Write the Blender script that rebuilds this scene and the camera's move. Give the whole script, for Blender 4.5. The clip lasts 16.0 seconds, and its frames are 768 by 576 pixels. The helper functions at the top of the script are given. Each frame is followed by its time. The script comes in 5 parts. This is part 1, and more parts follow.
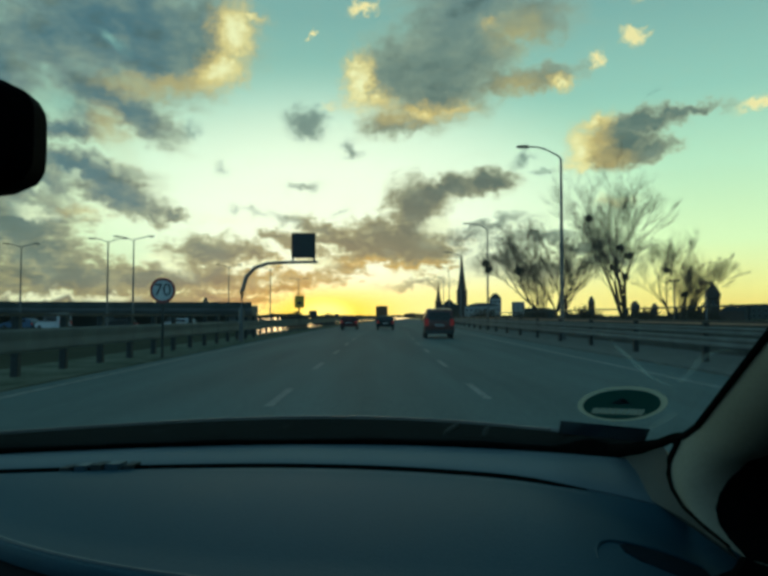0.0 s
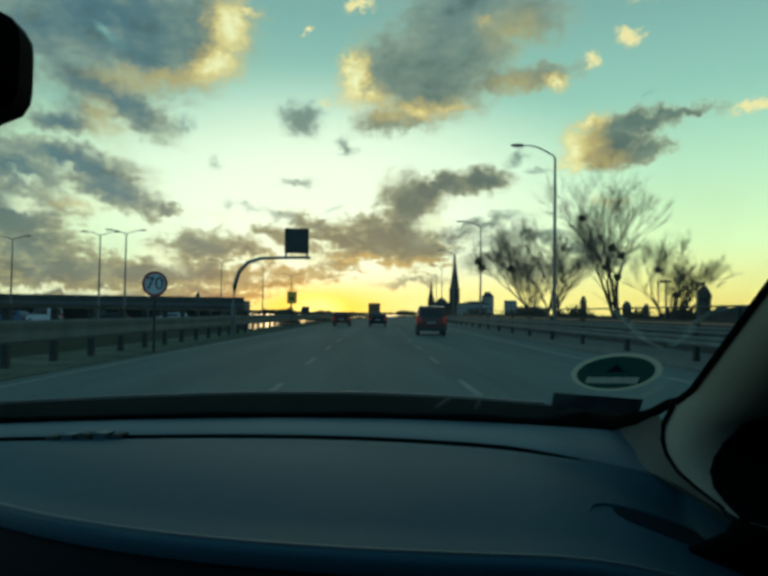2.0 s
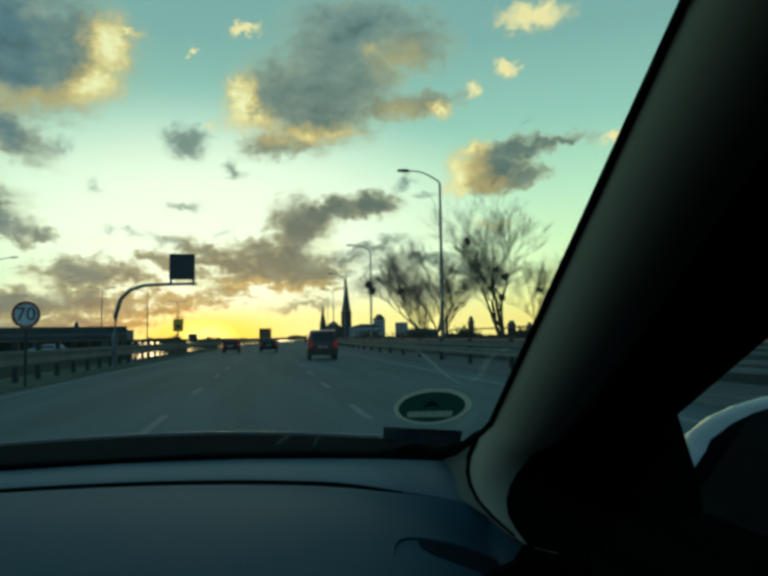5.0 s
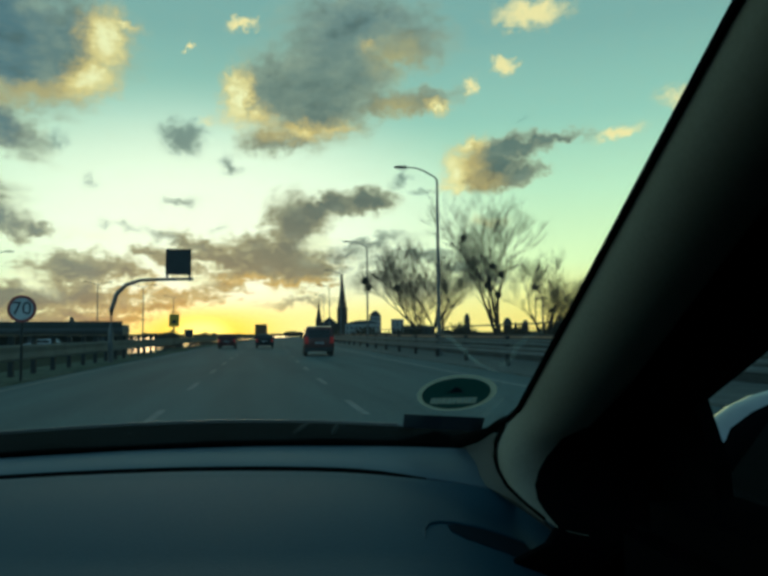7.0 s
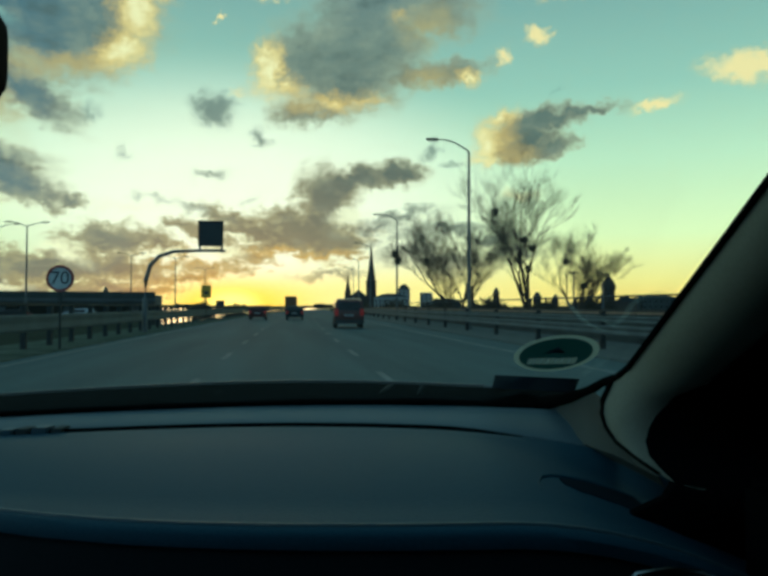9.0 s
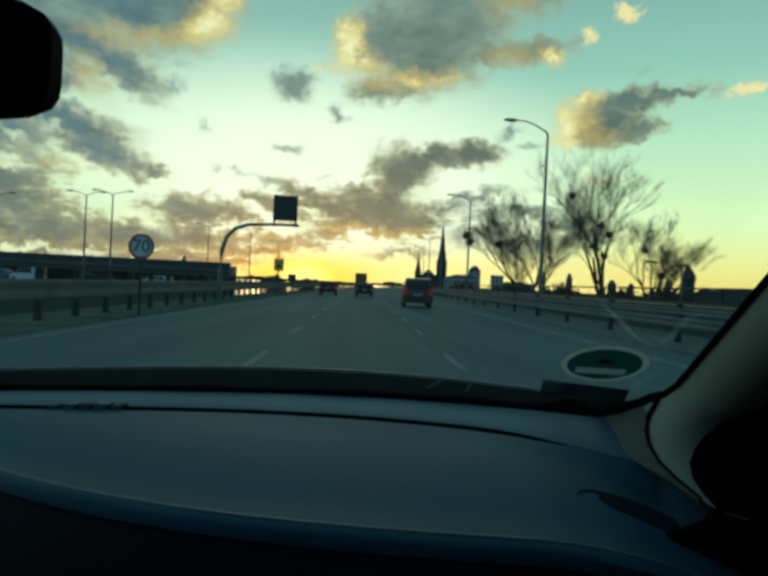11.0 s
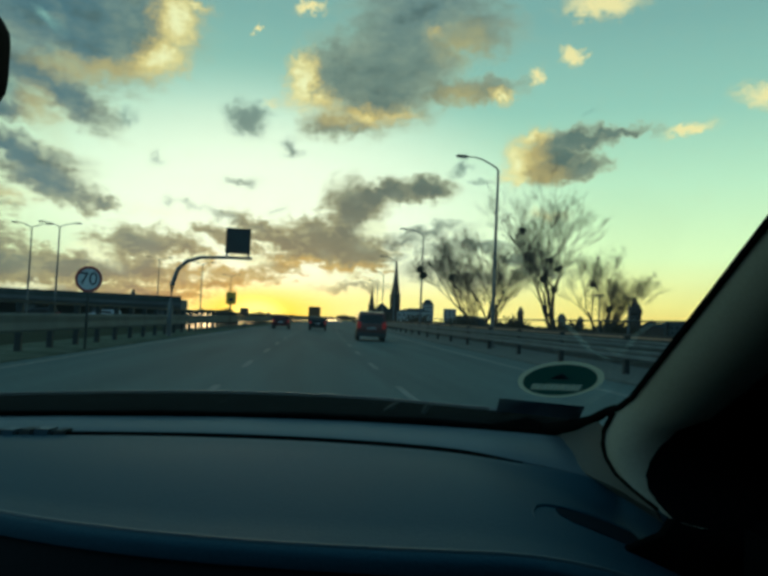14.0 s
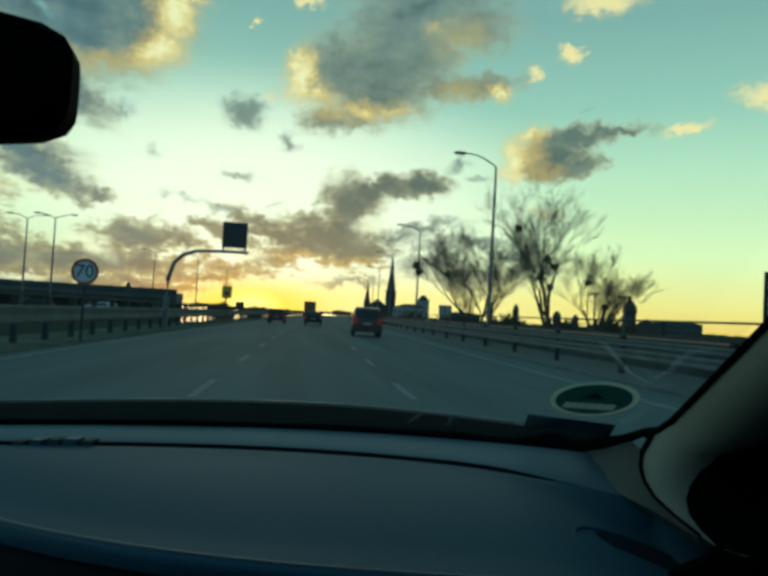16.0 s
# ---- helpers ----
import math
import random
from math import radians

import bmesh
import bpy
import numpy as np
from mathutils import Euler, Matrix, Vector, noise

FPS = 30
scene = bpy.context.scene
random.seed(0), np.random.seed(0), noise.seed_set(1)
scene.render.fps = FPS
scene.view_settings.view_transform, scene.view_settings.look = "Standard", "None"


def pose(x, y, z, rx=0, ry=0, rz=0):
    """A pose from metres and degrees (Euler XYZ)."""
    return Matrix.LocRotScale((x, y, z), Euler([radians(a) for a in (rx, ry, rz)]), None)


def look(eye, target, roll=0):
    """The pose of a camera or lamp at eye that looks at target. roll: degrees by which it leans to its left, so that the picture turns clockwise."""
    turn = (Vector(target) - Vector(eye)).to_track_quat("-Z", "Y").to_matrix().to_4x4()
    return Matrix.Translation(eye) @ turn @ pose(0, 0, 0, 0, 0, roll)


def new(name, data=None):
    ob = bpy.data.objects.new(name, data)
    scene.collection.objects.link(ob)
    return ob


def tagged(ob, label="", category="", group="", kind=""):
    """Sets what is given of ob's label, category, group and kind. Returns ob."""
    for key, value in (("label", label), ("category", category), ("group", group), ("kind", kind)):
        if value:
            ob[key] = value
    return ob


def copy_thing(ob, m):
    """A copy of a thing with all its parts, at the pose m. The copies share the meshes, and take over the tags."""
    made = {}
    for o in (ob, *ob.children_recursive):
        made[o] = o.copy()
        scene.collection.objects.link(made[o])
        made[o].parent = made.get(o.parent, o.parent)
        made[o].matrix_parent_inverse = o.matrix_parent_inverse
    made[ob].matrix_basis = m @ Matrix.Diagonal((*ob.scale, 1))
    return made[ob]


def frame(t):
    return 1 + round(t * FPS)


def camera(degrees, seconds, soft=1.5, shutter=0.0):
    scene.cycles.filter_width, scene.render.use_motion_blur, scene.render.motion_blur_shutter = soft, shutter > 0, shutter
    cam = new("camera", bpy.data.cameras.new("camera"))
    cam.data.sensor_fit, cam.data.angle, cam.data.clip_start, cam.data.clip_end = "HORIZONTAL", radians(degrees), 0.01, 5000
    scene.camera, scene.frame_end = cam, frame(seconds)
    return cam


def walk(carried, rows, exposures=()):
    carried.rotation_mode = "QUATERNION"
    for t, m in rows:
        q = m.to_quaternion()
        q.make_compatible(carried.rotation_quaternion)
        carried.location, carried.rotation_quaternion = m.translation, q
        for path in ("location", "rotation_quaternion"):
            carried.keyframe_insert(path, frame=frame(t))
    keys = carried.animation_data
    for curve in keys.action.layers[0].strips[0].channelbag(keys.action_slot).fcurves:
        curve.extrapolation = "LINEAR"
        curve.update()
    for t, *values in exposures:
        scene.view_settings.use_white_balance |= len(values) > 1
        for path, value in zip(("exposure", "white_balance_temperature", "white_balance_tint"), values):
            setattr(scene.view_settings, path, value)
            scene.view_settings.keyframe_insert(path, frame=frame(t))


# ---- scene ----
# ---- camera ----
cam = camera(57.0, 16.0, soft=3.5)
walk(cam, [
    (0, pose(0.0018, 0.0011, 1.4017, 92.263, -0.074, -0.658)),
    (0.5, pose(-0.0057, 0.0024, 1.3974, 92.307, -0.967, -0.655)),
    (1, pose(0.0030, 0.0067, 1.3887, 92.408, -0.581, -0.890)),
    (1.5, pose(-0.0006, 0.0100, 1.3786, 92.281, -1.094, -1.112)),
    (2, pose(0.0017, 0.0104, 1.3726, 92.039, -0.767, -1.266)),
    (2.5, pose(-0.0020, -0.0001, 1.3844, 92.058, -0.606, -1.547)),
    (3, pose(0.0197, 0.0166, 1.3740, 91.932, 1.053, -1.870)),
    (3.5, pose(0.0249, 0.0304, 1.3619, 91.421, 0.145, -2.766)),
    (4, pose(0.0611, 0.0000, 1.3881, 93.459, 1.748, -8.256)),
    (4.5, pose(0.0674, -0.0074, 1.3889, 93.931, 1.109, -9.682)),
    (7, pose(0.0383, -0.0034, 1.3789, 93.669, 0.521, -10.300)),
    (7.5, pose(0.0273, 0.0031, 1.3758, 93.237, -0.326, -9.866)),
    (8, pose(-0.0070, 0.0030, 1.3676, 92.730, -1.015, -9.613)),
    (8.5, pose(-0.0338, -0.0021, 1.3645, 92.148, -0.324, -9.221)),
    (11, pose(-0.0120, -0.0086, 1.3867, 89.692, -2.776, -2.358)),
    (11.5, pose(-0.0095, -0.0096, 1.3817, 90.593, -2.463, -5.536)),
    (12, pose(-0.0139, -0.0117, 1.3804, 91.270, -1.850, -6.092)),
    (12.5, pose(-0.0185, -0.0163, 1.3940, 91.303, -1.246, -5.289)),
    (13, pose(-0.0274, -0.0130, 1.3840, 92.585, -1.163, -4.309)),
    (13.5, pose(-0.0207, -0.0047, 1.3749, 92.897, -2.159, -5.305)),
    (14, pose(-0.0133, -0.0025, 1.3705, 92.597, -2.663, -6.117)),
    (14.5, pose(-0.0228, -0.0030, 1.3807, 91.880, -2.306, -5.878)),
    (15, pose(-0.0341, -0.0028, 1.3792, 92.551, -2.464, -6.278)),
    (15.5, pose(-0.0454, 0.0041, 1.3808, 92.004, -3.450, -6.650)),
    (16, pose(-0.0514, 0.0013, 1.3887, 92.255, -3.374, -6.496)),
], exposures=[(0.0, 0.10, 5230.0, -3.0), (16.0, 0.10, 5230.0, -3.0)])


# ---- sky ----
SUN_AZ, SUN_EL = -4.2, 1.0
world = bpy.data.worlds.new("world")
scene.world = world
world.use_nodes = True
WN, WL = world.node_tree.nodes, world.node_tree.links
WN.clear()


def wnode(kind, **props):
    n = WN.new(kind)
    for k, v in props.items():
        if k == "operation":
            n.operation = v
        elif k == "blend_type":
            n.blend_type = v
        elif k == "data_type":
            n.data_type = v
    return n


def wput(sock, value):
    if isinstance(value, bpy.types.NodeSocket):
        WL.new(value, sock)
    else:
        sock.default_value = value


def wmath(op, a, b=0.0, c=0.0):
    n = wnode("ShaderNodeMath", operation=op)
    wput(n.inputs[0], a), wput(n.inputs[1], b), wput(n.inputs[2], c)
    return n.outputs[0]


def wmix(fac, a, b, blend="MIX"):
    n = wnode("ShaderNodeMix", data_type="RGBA", blend_type=blend)
    wput(n.inputs[0], fac), wput(n.inputs[6], a), wput(n.inputs[7], b)
    return n.outputs[2]


def wstep(v, lo, hi):
    n = wnode("ShaderNodeMapRange")
    n.interpolation_type = "SMOOTHSTEP"
    wput(n.inputs[0], v), wput(n.inputs[1], lo), wput(n.inputs[2], hi)
    return n.outputs[0]


def wramp(fac, stops):
    n = wnode("ShaderNodeValToRGB")
    ramp = n.color_ramp
    while len(ramp.elements) < len(stops):
        ramp.elements.new(0.5)
    for e, (pos, col) in zip(ramp.elements, stops):
        e.position, e.color = pos, (*col, 1)
    wput(n.inputs[0], fac)
    return n.outputs[0]


def srgb(r, g, b):
    """Linear colour from 0..255 display values."""
    return tuple(((c / 255 + 0.055) / 1.055) ** 2.4 if c > 10 else c / 255 / 12.92 for c in (r, g, b))


# clouds: azimuth, elevation, half width, half height, tilt (degrees), thickness
DARK_LEFT_BANK = [
    (-19.9, 21.3, 9.8, 4.8, 0, 1.10),
    (-17.0, 19.9, 5.9, 3.8, 0, 1.15),
    (-25.3, 19.8, 6.3, 3.6, 0, 0.90),
    (-21.5, 16.5, 5.4, 1.9, -18, 0.95),
    (-18.8, 15.2, 4.3, 1.4, -28, 0.95),
    (-22.8, 15.0, 3.7, 1.2, -20, 0.80),
    (-13.7, 21.5, 3.4, 3.2, 0, 1.00),
    (-29.8, 17.0, 5.4, 4.8, 0, 1.00),
]
LAYERED_LEFT = [
    (-23.7, 13.7, 3.1, 1.0, -6, 0.95),
    (-24.0, 11.3, 6.9, 1.2, -8, 1.00),
    (-21.2, 10.3, 4.8, 1.4, -20, 1.00),
    (-20.0, 9.0, 4.8, 1.3, -16, 1.00),
    (-26.5, 10.0, 4.4, 1.7, -10, 1.00),
    (-27.0, 6.5, 5.0, 3.0, 0, 1.10),
    (-25.7, 4.3, 4.8, 1.8, 0, 1.00),
    (-18.0, 7.7, 2.4, 0.6, -25, 0.70),
    (-16.0, 7.8, 1.8, 0.7, -14, 0.85),
    (-31.2, 7.6, 6.4, 3.6, 0, 1.00),
    (-32.3, 12.4, 6.1, 2.0, 0, 0.90),
]
LOW_BANKS = [
    (-22.6, 1.0, 11.9, 0.6, 0, 1.00),
    (-12.3, 1.4, 5.2, 0.6, 0, 1.00),
    (-7.8, 2.1, 3.2, 0.5, 0, 0.80),
    (-23.3, 2.8, 9.1, 1.8, 0, 1.00),
    (-17.5, 2.9, 7.2, 1.4, 0, 1.00),
    (-12.8, 5.1, 4.6, 1.3, 4, 1.00),
    (-13.9, 3.0, 6.0, 1.3, 0, 1.00),
    (-9.4, 4.7, 2.4, 1.0, -20, 0.90),
    (-31.9, 2.9, 8.7, 2.8, 0, 1.00),
    (-6.3, 5.6, 3.2, 0.9, -22, 0.90),
    (-4.3, 6.8, 2.8, 0.9, -22, 0.95),
    (-7.9, 6.3, 1.8, 0.6, -20, 0.80),
    (-6.2, 3.1, 5.2, 0.7, 0, 0.80),
    (-2.7, 3.9, 2.8, 0.7, 6, 0.80),
    (-10.1, 2.3, 4.0, 0.7, 0, 0.80),
    (-1.5, 4.9, 2.8, 0.7, 10, 0.85),
]
MIDDLE_CLOUD = [
    (5.2, 19.3, 6.0, 3.8, 8, 1.20),
    (6.6, 22.5, 4.6, 3.2, 0, 1.10),
    (8.4, 24.0, 6.6, 2.6, 0, 1.05),
    (1.4, 19.2, 3.4, 3.2, 0, 1.00),
    (4.6, 17.2, 4.2, 1.8, 0, 1.00),
    (1.3, 15.3, 2.9, 1.3, 10, 0.90),
    (12.2, 22.7, 4.4, 2.1, 0, 0.90),
    (12.9, 18.4, 4.2, 1.0, 4, 0.95),
    (9.8, 18.2, 2.5, 1.2, 0, 0.90),
    (8.5, 20.6, 3.4, 2.8, 0, 1.00),
    (3.5, 15.5, 2.5, 1.0, 0, 0.70),
]
DARK_CENTRE_CLOUD = [
    (3.3, 8.8, 2.6, 2.5, 0, 1.20),
    (5.5, 10.2, 4.2, 1.1, 8, 1.15),
    (9.2, 10.8, 2.3, 1.1, 4, 1.20),
    (1.2, 5.8, 6.0, 1.7, 0, 1.20),
    (3.6, 5.1, 3.2, 1.6, 0, 1.20),
    (-2.3, 5.8, 3.2, 1.1, -6, 1.00),
    (2.8, 7.0, 2.4, 1.6, 0, 1.10),
    (0.0, 6.9, 2.4, 1.2, 10, 0.90),
    (-4.7, 6.0, 2.8, 0.7, -15, 0.85),
]
WING_CLOUD = [
    (20.7, 14.5, 3.9, 1.0, 6, 1.20),
    (23.7, 15.0, 3.1, 0.5, 4, 1.15),
    (19.3, 13.2, 2.7, 1.6, 0, 1.20),
    (20.9, 12.2, 2.7, 0.9, 12, 1.10),
    (18.4, 12.4, 2.0, 1.4, 0, 1.00),
]
SCRAPS = [
    (-5.7, 15.3, 1.9, 1.5, -10, 1.10),
    (-2.0, 13.4, 1.1, 0.6, -20, 0.80),
    (-14.8, 14.3, 1.1, 0.7, 30, 0.60),
    (-12.4, 11.6, 0.6, 0.8, 0, 0.45),
    (-5.9, 10.4, 1.9, 0.5, 0, 0.70),
    (-9.5, 8.4, 1.6, 0.4, -15, 0.55),
    (11.9, 12.4, 1.2, 0.6, 14, 0.75),
    (13.5, 11.5, 1.5, 0.3, 0, 0.60),
    (9.1, 7.3, 4.0, 0.6, 9, 0.95),
    (7.4, 6.4, 2.8, 0.6, 6, 0.90),
    (9.8, 4.3, 3.0, 1.0, 8, 1.10),
    (9.9, 6.0, 2.8, 0.5, 6, 0.70),
    (3.7, 2.6, 4.4, 0.4, 4, 0.80),
    (6.8, 5.1, 2.0, 0.6, 4, 0.70),
    (-11.4, 8.6, 1.2, 0.4, -10, 0.50),
]
FAR_SCRAPS = [
    (13.8, 6.3, 3.2, 0.6, 4, 1.05),
    (16.8, 5.5, 2.4, 0.6, 6, 1.05),
    (13.4, 3.5, 3.2, 1.0, 6, 1.10),
    (18.2, 4.3, 2.8, 0.6, 4, 1.05),
    (-2.8, 8.4, 0.9, 0.4, 20, 0.50),
    (-6.7, 7.5, 2.4, 0.5, -20, 0.70),
    (21.7, 16.5, 0.6, 0.4, 40, 0.50),
]
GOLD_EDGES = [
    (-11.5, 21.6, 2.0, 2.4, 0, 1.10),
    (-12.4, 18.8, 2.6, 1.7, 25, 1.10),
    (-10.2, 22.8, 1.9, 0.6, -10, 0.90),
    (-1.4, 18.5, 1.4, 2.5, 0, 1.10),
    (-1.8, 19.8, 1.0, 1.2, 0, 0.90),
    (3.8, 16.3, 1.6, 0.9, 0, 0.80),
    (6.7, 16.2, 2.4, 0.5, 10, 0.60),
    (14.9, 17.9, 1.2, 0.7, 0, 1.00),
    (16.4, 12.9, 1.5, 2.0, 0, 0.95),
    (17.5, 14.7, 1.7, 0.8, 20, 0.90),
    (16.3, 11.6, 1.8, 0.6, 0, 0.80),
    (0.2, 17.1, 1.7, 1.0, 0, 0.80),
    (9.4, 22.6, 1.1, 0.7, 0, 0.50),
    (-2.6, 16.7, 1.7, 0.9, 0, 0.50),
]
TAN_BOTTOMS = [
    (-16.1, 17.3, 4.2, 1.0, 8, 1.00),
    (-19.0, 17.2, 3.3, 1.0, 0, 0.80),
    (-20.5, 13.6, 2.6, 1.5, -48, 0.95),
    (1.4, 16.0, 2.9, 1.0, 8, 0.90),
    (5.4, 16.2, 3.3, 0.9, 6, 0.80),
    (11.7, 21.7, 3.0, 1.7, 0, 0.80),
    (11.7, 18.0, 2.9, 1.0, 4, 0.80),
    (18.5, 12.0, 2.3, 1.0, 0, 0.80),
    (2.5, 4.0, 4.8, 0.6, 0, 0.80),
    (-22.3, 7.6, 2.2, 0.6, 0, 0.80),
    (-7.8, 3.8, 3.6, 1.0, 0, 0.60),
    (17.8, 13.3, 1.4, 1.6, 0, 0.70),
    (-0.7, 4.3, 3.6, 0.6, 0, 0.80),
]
BRIGHT_GAPS = [
    (-16.5, 4.1, 2.5, 0.7, -24, 1.00),
    (-24.9, 1.4, 3.6, 0.4, 0, 1.00),
    (-20.8, 1.3, 2.4, 0.4, 0, 0.90),
    (-9.0, 4.2, 1.6, 0.4, 6, 0.90),
    (-4.7, 4.3, 2.0, 0.5, -10, 0.90),
    (5.1, 7.3, 1.8, 0.9, 6, 1.10),
    (-8.5, 2.9, 0.6, 0.2, 0, 0.90),
    (2.5, 3.5, 2.4, 0.4, 8, 0.90),
    (-12.1, 7.7, 3.6, 0.6, 0, 0.70),
    (-25.8, 7.5, 2.4, 0.6, -14, 0.80),
    (-25.8, 9.4, 1.4, 0.4, -25, 0.70),
    (-23.1, 10.4, 1.6, 0.4, -25, 0.60),
    (-20.7, 20.2, 1.4, 0.6, -35, 0.60),
    (-24.1, 15.3, 2.5, 1.3, 0, 0.70),
    (-3.9, 5.3, 2.0, 0.4, -10, 0.70),
]
LIT_TUFTS = [
    (20.4, 20.8, 1.0, 0.7, -30, 1.00),
    (17.7, 19.4, 0.8, 1.0, 0, 0.90),
    (-0.9, 23.8, 1.4, 0.6, 15, 1.00),
    (29.1, 15.1, 2.0, 0.6, 5, 1.00),
    (18.9, 8.9, 2.0, 0.5, 0, 0.60),
    (-5.3, 21.7, 0.5, 0.3, 0, 0.80),
    (-4.0, 16.8, 0.9, 0.5, 0, 0.50),
    (35.7, 16.9, 4.0, 1.2, -8, 1.00),
    (22.7, 24.2, 3.6, 1.1, 0, 0.90),
]

coord = wnode("ShaderNodeTexCoord").outputs["Generated"]
sep = wnode("ShaderNodeSeparateXYZ")
WL.new(coord, sep.inputs[0])
# azimuth (right of the road) and elevation, in degrees
AZ = wmath("MULTIPLY", wmath("ARCTAN2", sep.outputs[0], sep.outputs[1]), 57.2958)
EL = wmath("MULTIPLY", wmath("ARCSINE", sep.outputs[2]), 57.2958)


def wvec(x, y):
    n = wnode("ShaderNodeCombineXYZ")
    wput(n.inputs[0], x), wput(n.inputs[1], y)
    return n.outputs[0]


def wvmath(op, a, b, scale=1.0):
    n = wnode("ShaderNodeVectorMath", operation=op)
    wput(n.inputs[0], a), wput(n.inputs[1], b), wput(n.inputs[3], scale)
    return n.outputs[0]


def wnoise(vec, scale, detail, rough=0.55):
    n = wnode("ShaderNodeTexNoise")
    wput(n.inputs["Vector"], vec)
    n.inputs["Scale"].default_value, n.inputs["Detail"].default_value, n.inputs["Roughness"].default_value = scale, detail, rough
    return n.outputs["Fac"], n.outputs["Color"]


def wblob(vec, az, el, rx, ry, tilt):
    m = wnode("ShaderNodeMapping")
    m.vector_type = "TEXTURE"
    WL.new(vec, m.inputs[0])
    m.inputs[1].default_value = (az, el, 0)
    m.inputs[2].default_value = (0, 0, radians(tilt))
    m.inputs[3].default_value = (rx, ry, 1)
    g = wnode("ShaderNodeTexGradient")
    g.gradient_type = "SPHERICAL"
    WL.new(m.outputs[0], g.inputs[0])
    return g.outputs["Fac"]


def frayed(vec, drift_by, fray_by):
    """Directions shifted by noise at two scales, so that soft patches get torn outlines."""
    _, big = wnoise(vec, 0.28, 2.0)
    _, fine = wnoise(vec, 0.9, 6.0, 0.66)
    drift = wvmath("SCALE", wvmath("SUBTRACT", big, (0.5, 0.5, 0.5)), (0, 0, 0), drift_by)
    fray = wvmath("SCALE", wvmath("SUBTRACT", fine, (0.5, 0.5, 0.5)), (0, 0, 0), fray_by)
    return wvmath("MULTIPLY", wvmath("ADD", wvmath("ADD", vec, drift), fray), (1, 1, 0))


def patches(p, lists):
    """Thickness along a direction: the largest of all soft patches."""
    total = None
    for one in lists:
        for az, el, rx, ry, tilt, thick in one:
            v = wmath("MULTIPLY", wblob(p, az, el, rx * 1.36, ry * 1.42, tilt), thick * 2.0)
            total = v if total is None else wmath("SMOOTH_MAX", total, v, 0.18)
    return total


here = wvec(AZ, EL)
torn = frayed(here, 1.2, 2.6)
grain, _ = wnoise(wvmath("MULTIPLY", here, (0.75, 1.6, 1)), 0.9, 6.0, 0.6)
speckle, _ = wnoise(wvmath("MULTIPLY", here, (0.6, 1.5, 1)), 1.9, 4.0, 0.6)
low_down = wstep(EL, 11.0, 4.0)
BANKS = (DARK_LEFT_BANK, LAYERED_LEFT, LOW_BANKS, MIDDLE_CLOUD, DARK_CENTRE_CLOUD, WING_CLOUD)
dense = patches(torn, BANKS)
rough = wmath("MULTIPLY", wmath("SUBTRACT", grain, 0.5), wmath("MULTIPLY_ADD", low_down, 1.3, 1.1))
rough = wmath("ADD", rough, wmath("MULTIPLY", wmath("SUBTRACT", speckle, 0.5), wmath("MULTIPLY_ADD", low_down, 1.1, 0.2)))
dense = wmath("ADD", dense, wmath("MULTIPLY", rough, wstep(dense, 0.0, 0.4)))
cover = wstep(dense, wmath("MULTIPLY_ADD", low_down, 0.22, 0.0), wmath("MULTIPLY_ADD", low_down, -0.25, 1.35))
scraps = wstep(wmath("ADD", patches(torn, (SCRAPS, FAR_SCRAPS)), wmath("MULTIPLY", wmath("SUBTRACT", grain, 0.5), 0.8)), 0.20, 1.70)
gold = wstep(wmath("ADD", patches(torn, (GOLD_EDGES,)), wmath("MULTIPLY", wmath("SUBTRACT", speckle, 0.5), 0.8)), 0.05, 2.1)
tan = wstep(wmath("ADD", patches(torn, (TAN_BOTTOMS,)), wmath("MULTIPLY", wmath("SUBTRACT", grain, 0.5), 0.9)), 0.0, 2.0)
gaps = wstep(wmath("ADD", patches(torn, (BRIGHT_GAPS,)), wmath("MULTIPLY", wmath("SUBTRACT", grain, 0.5), 0.9)), 0.2, 1.8)
tufts = wmath("ADD", patches(torn, (LIT_TUFTS,)), wmath("MULTIPLY", wmath("SUBTRACT", speckle, 0.5), 0.9))

# clear sky: pale yellow over the horizon, mint above it, teal at the top, whitest over the sun
up = wmath("DIVIDE", EL, 40.0)
clear = wramp(up, [(0.0, srgb(250, 205, 95)), (0.05, srgb(252, 230, 130)), (0.14, srgb(236, 244, 172)), (0.28, srgb(204, 228, 178)),
                   (0.42, srgb(162, 196, 166)), (0.58, srgb(136, 168, 150)), (1.0, srgb(112, 142, 136))])


def wglow(az, el, rx, ry, lo, hi):
    return wstep(wblob(here, az, el, rx, ry, 0), lo, hi)


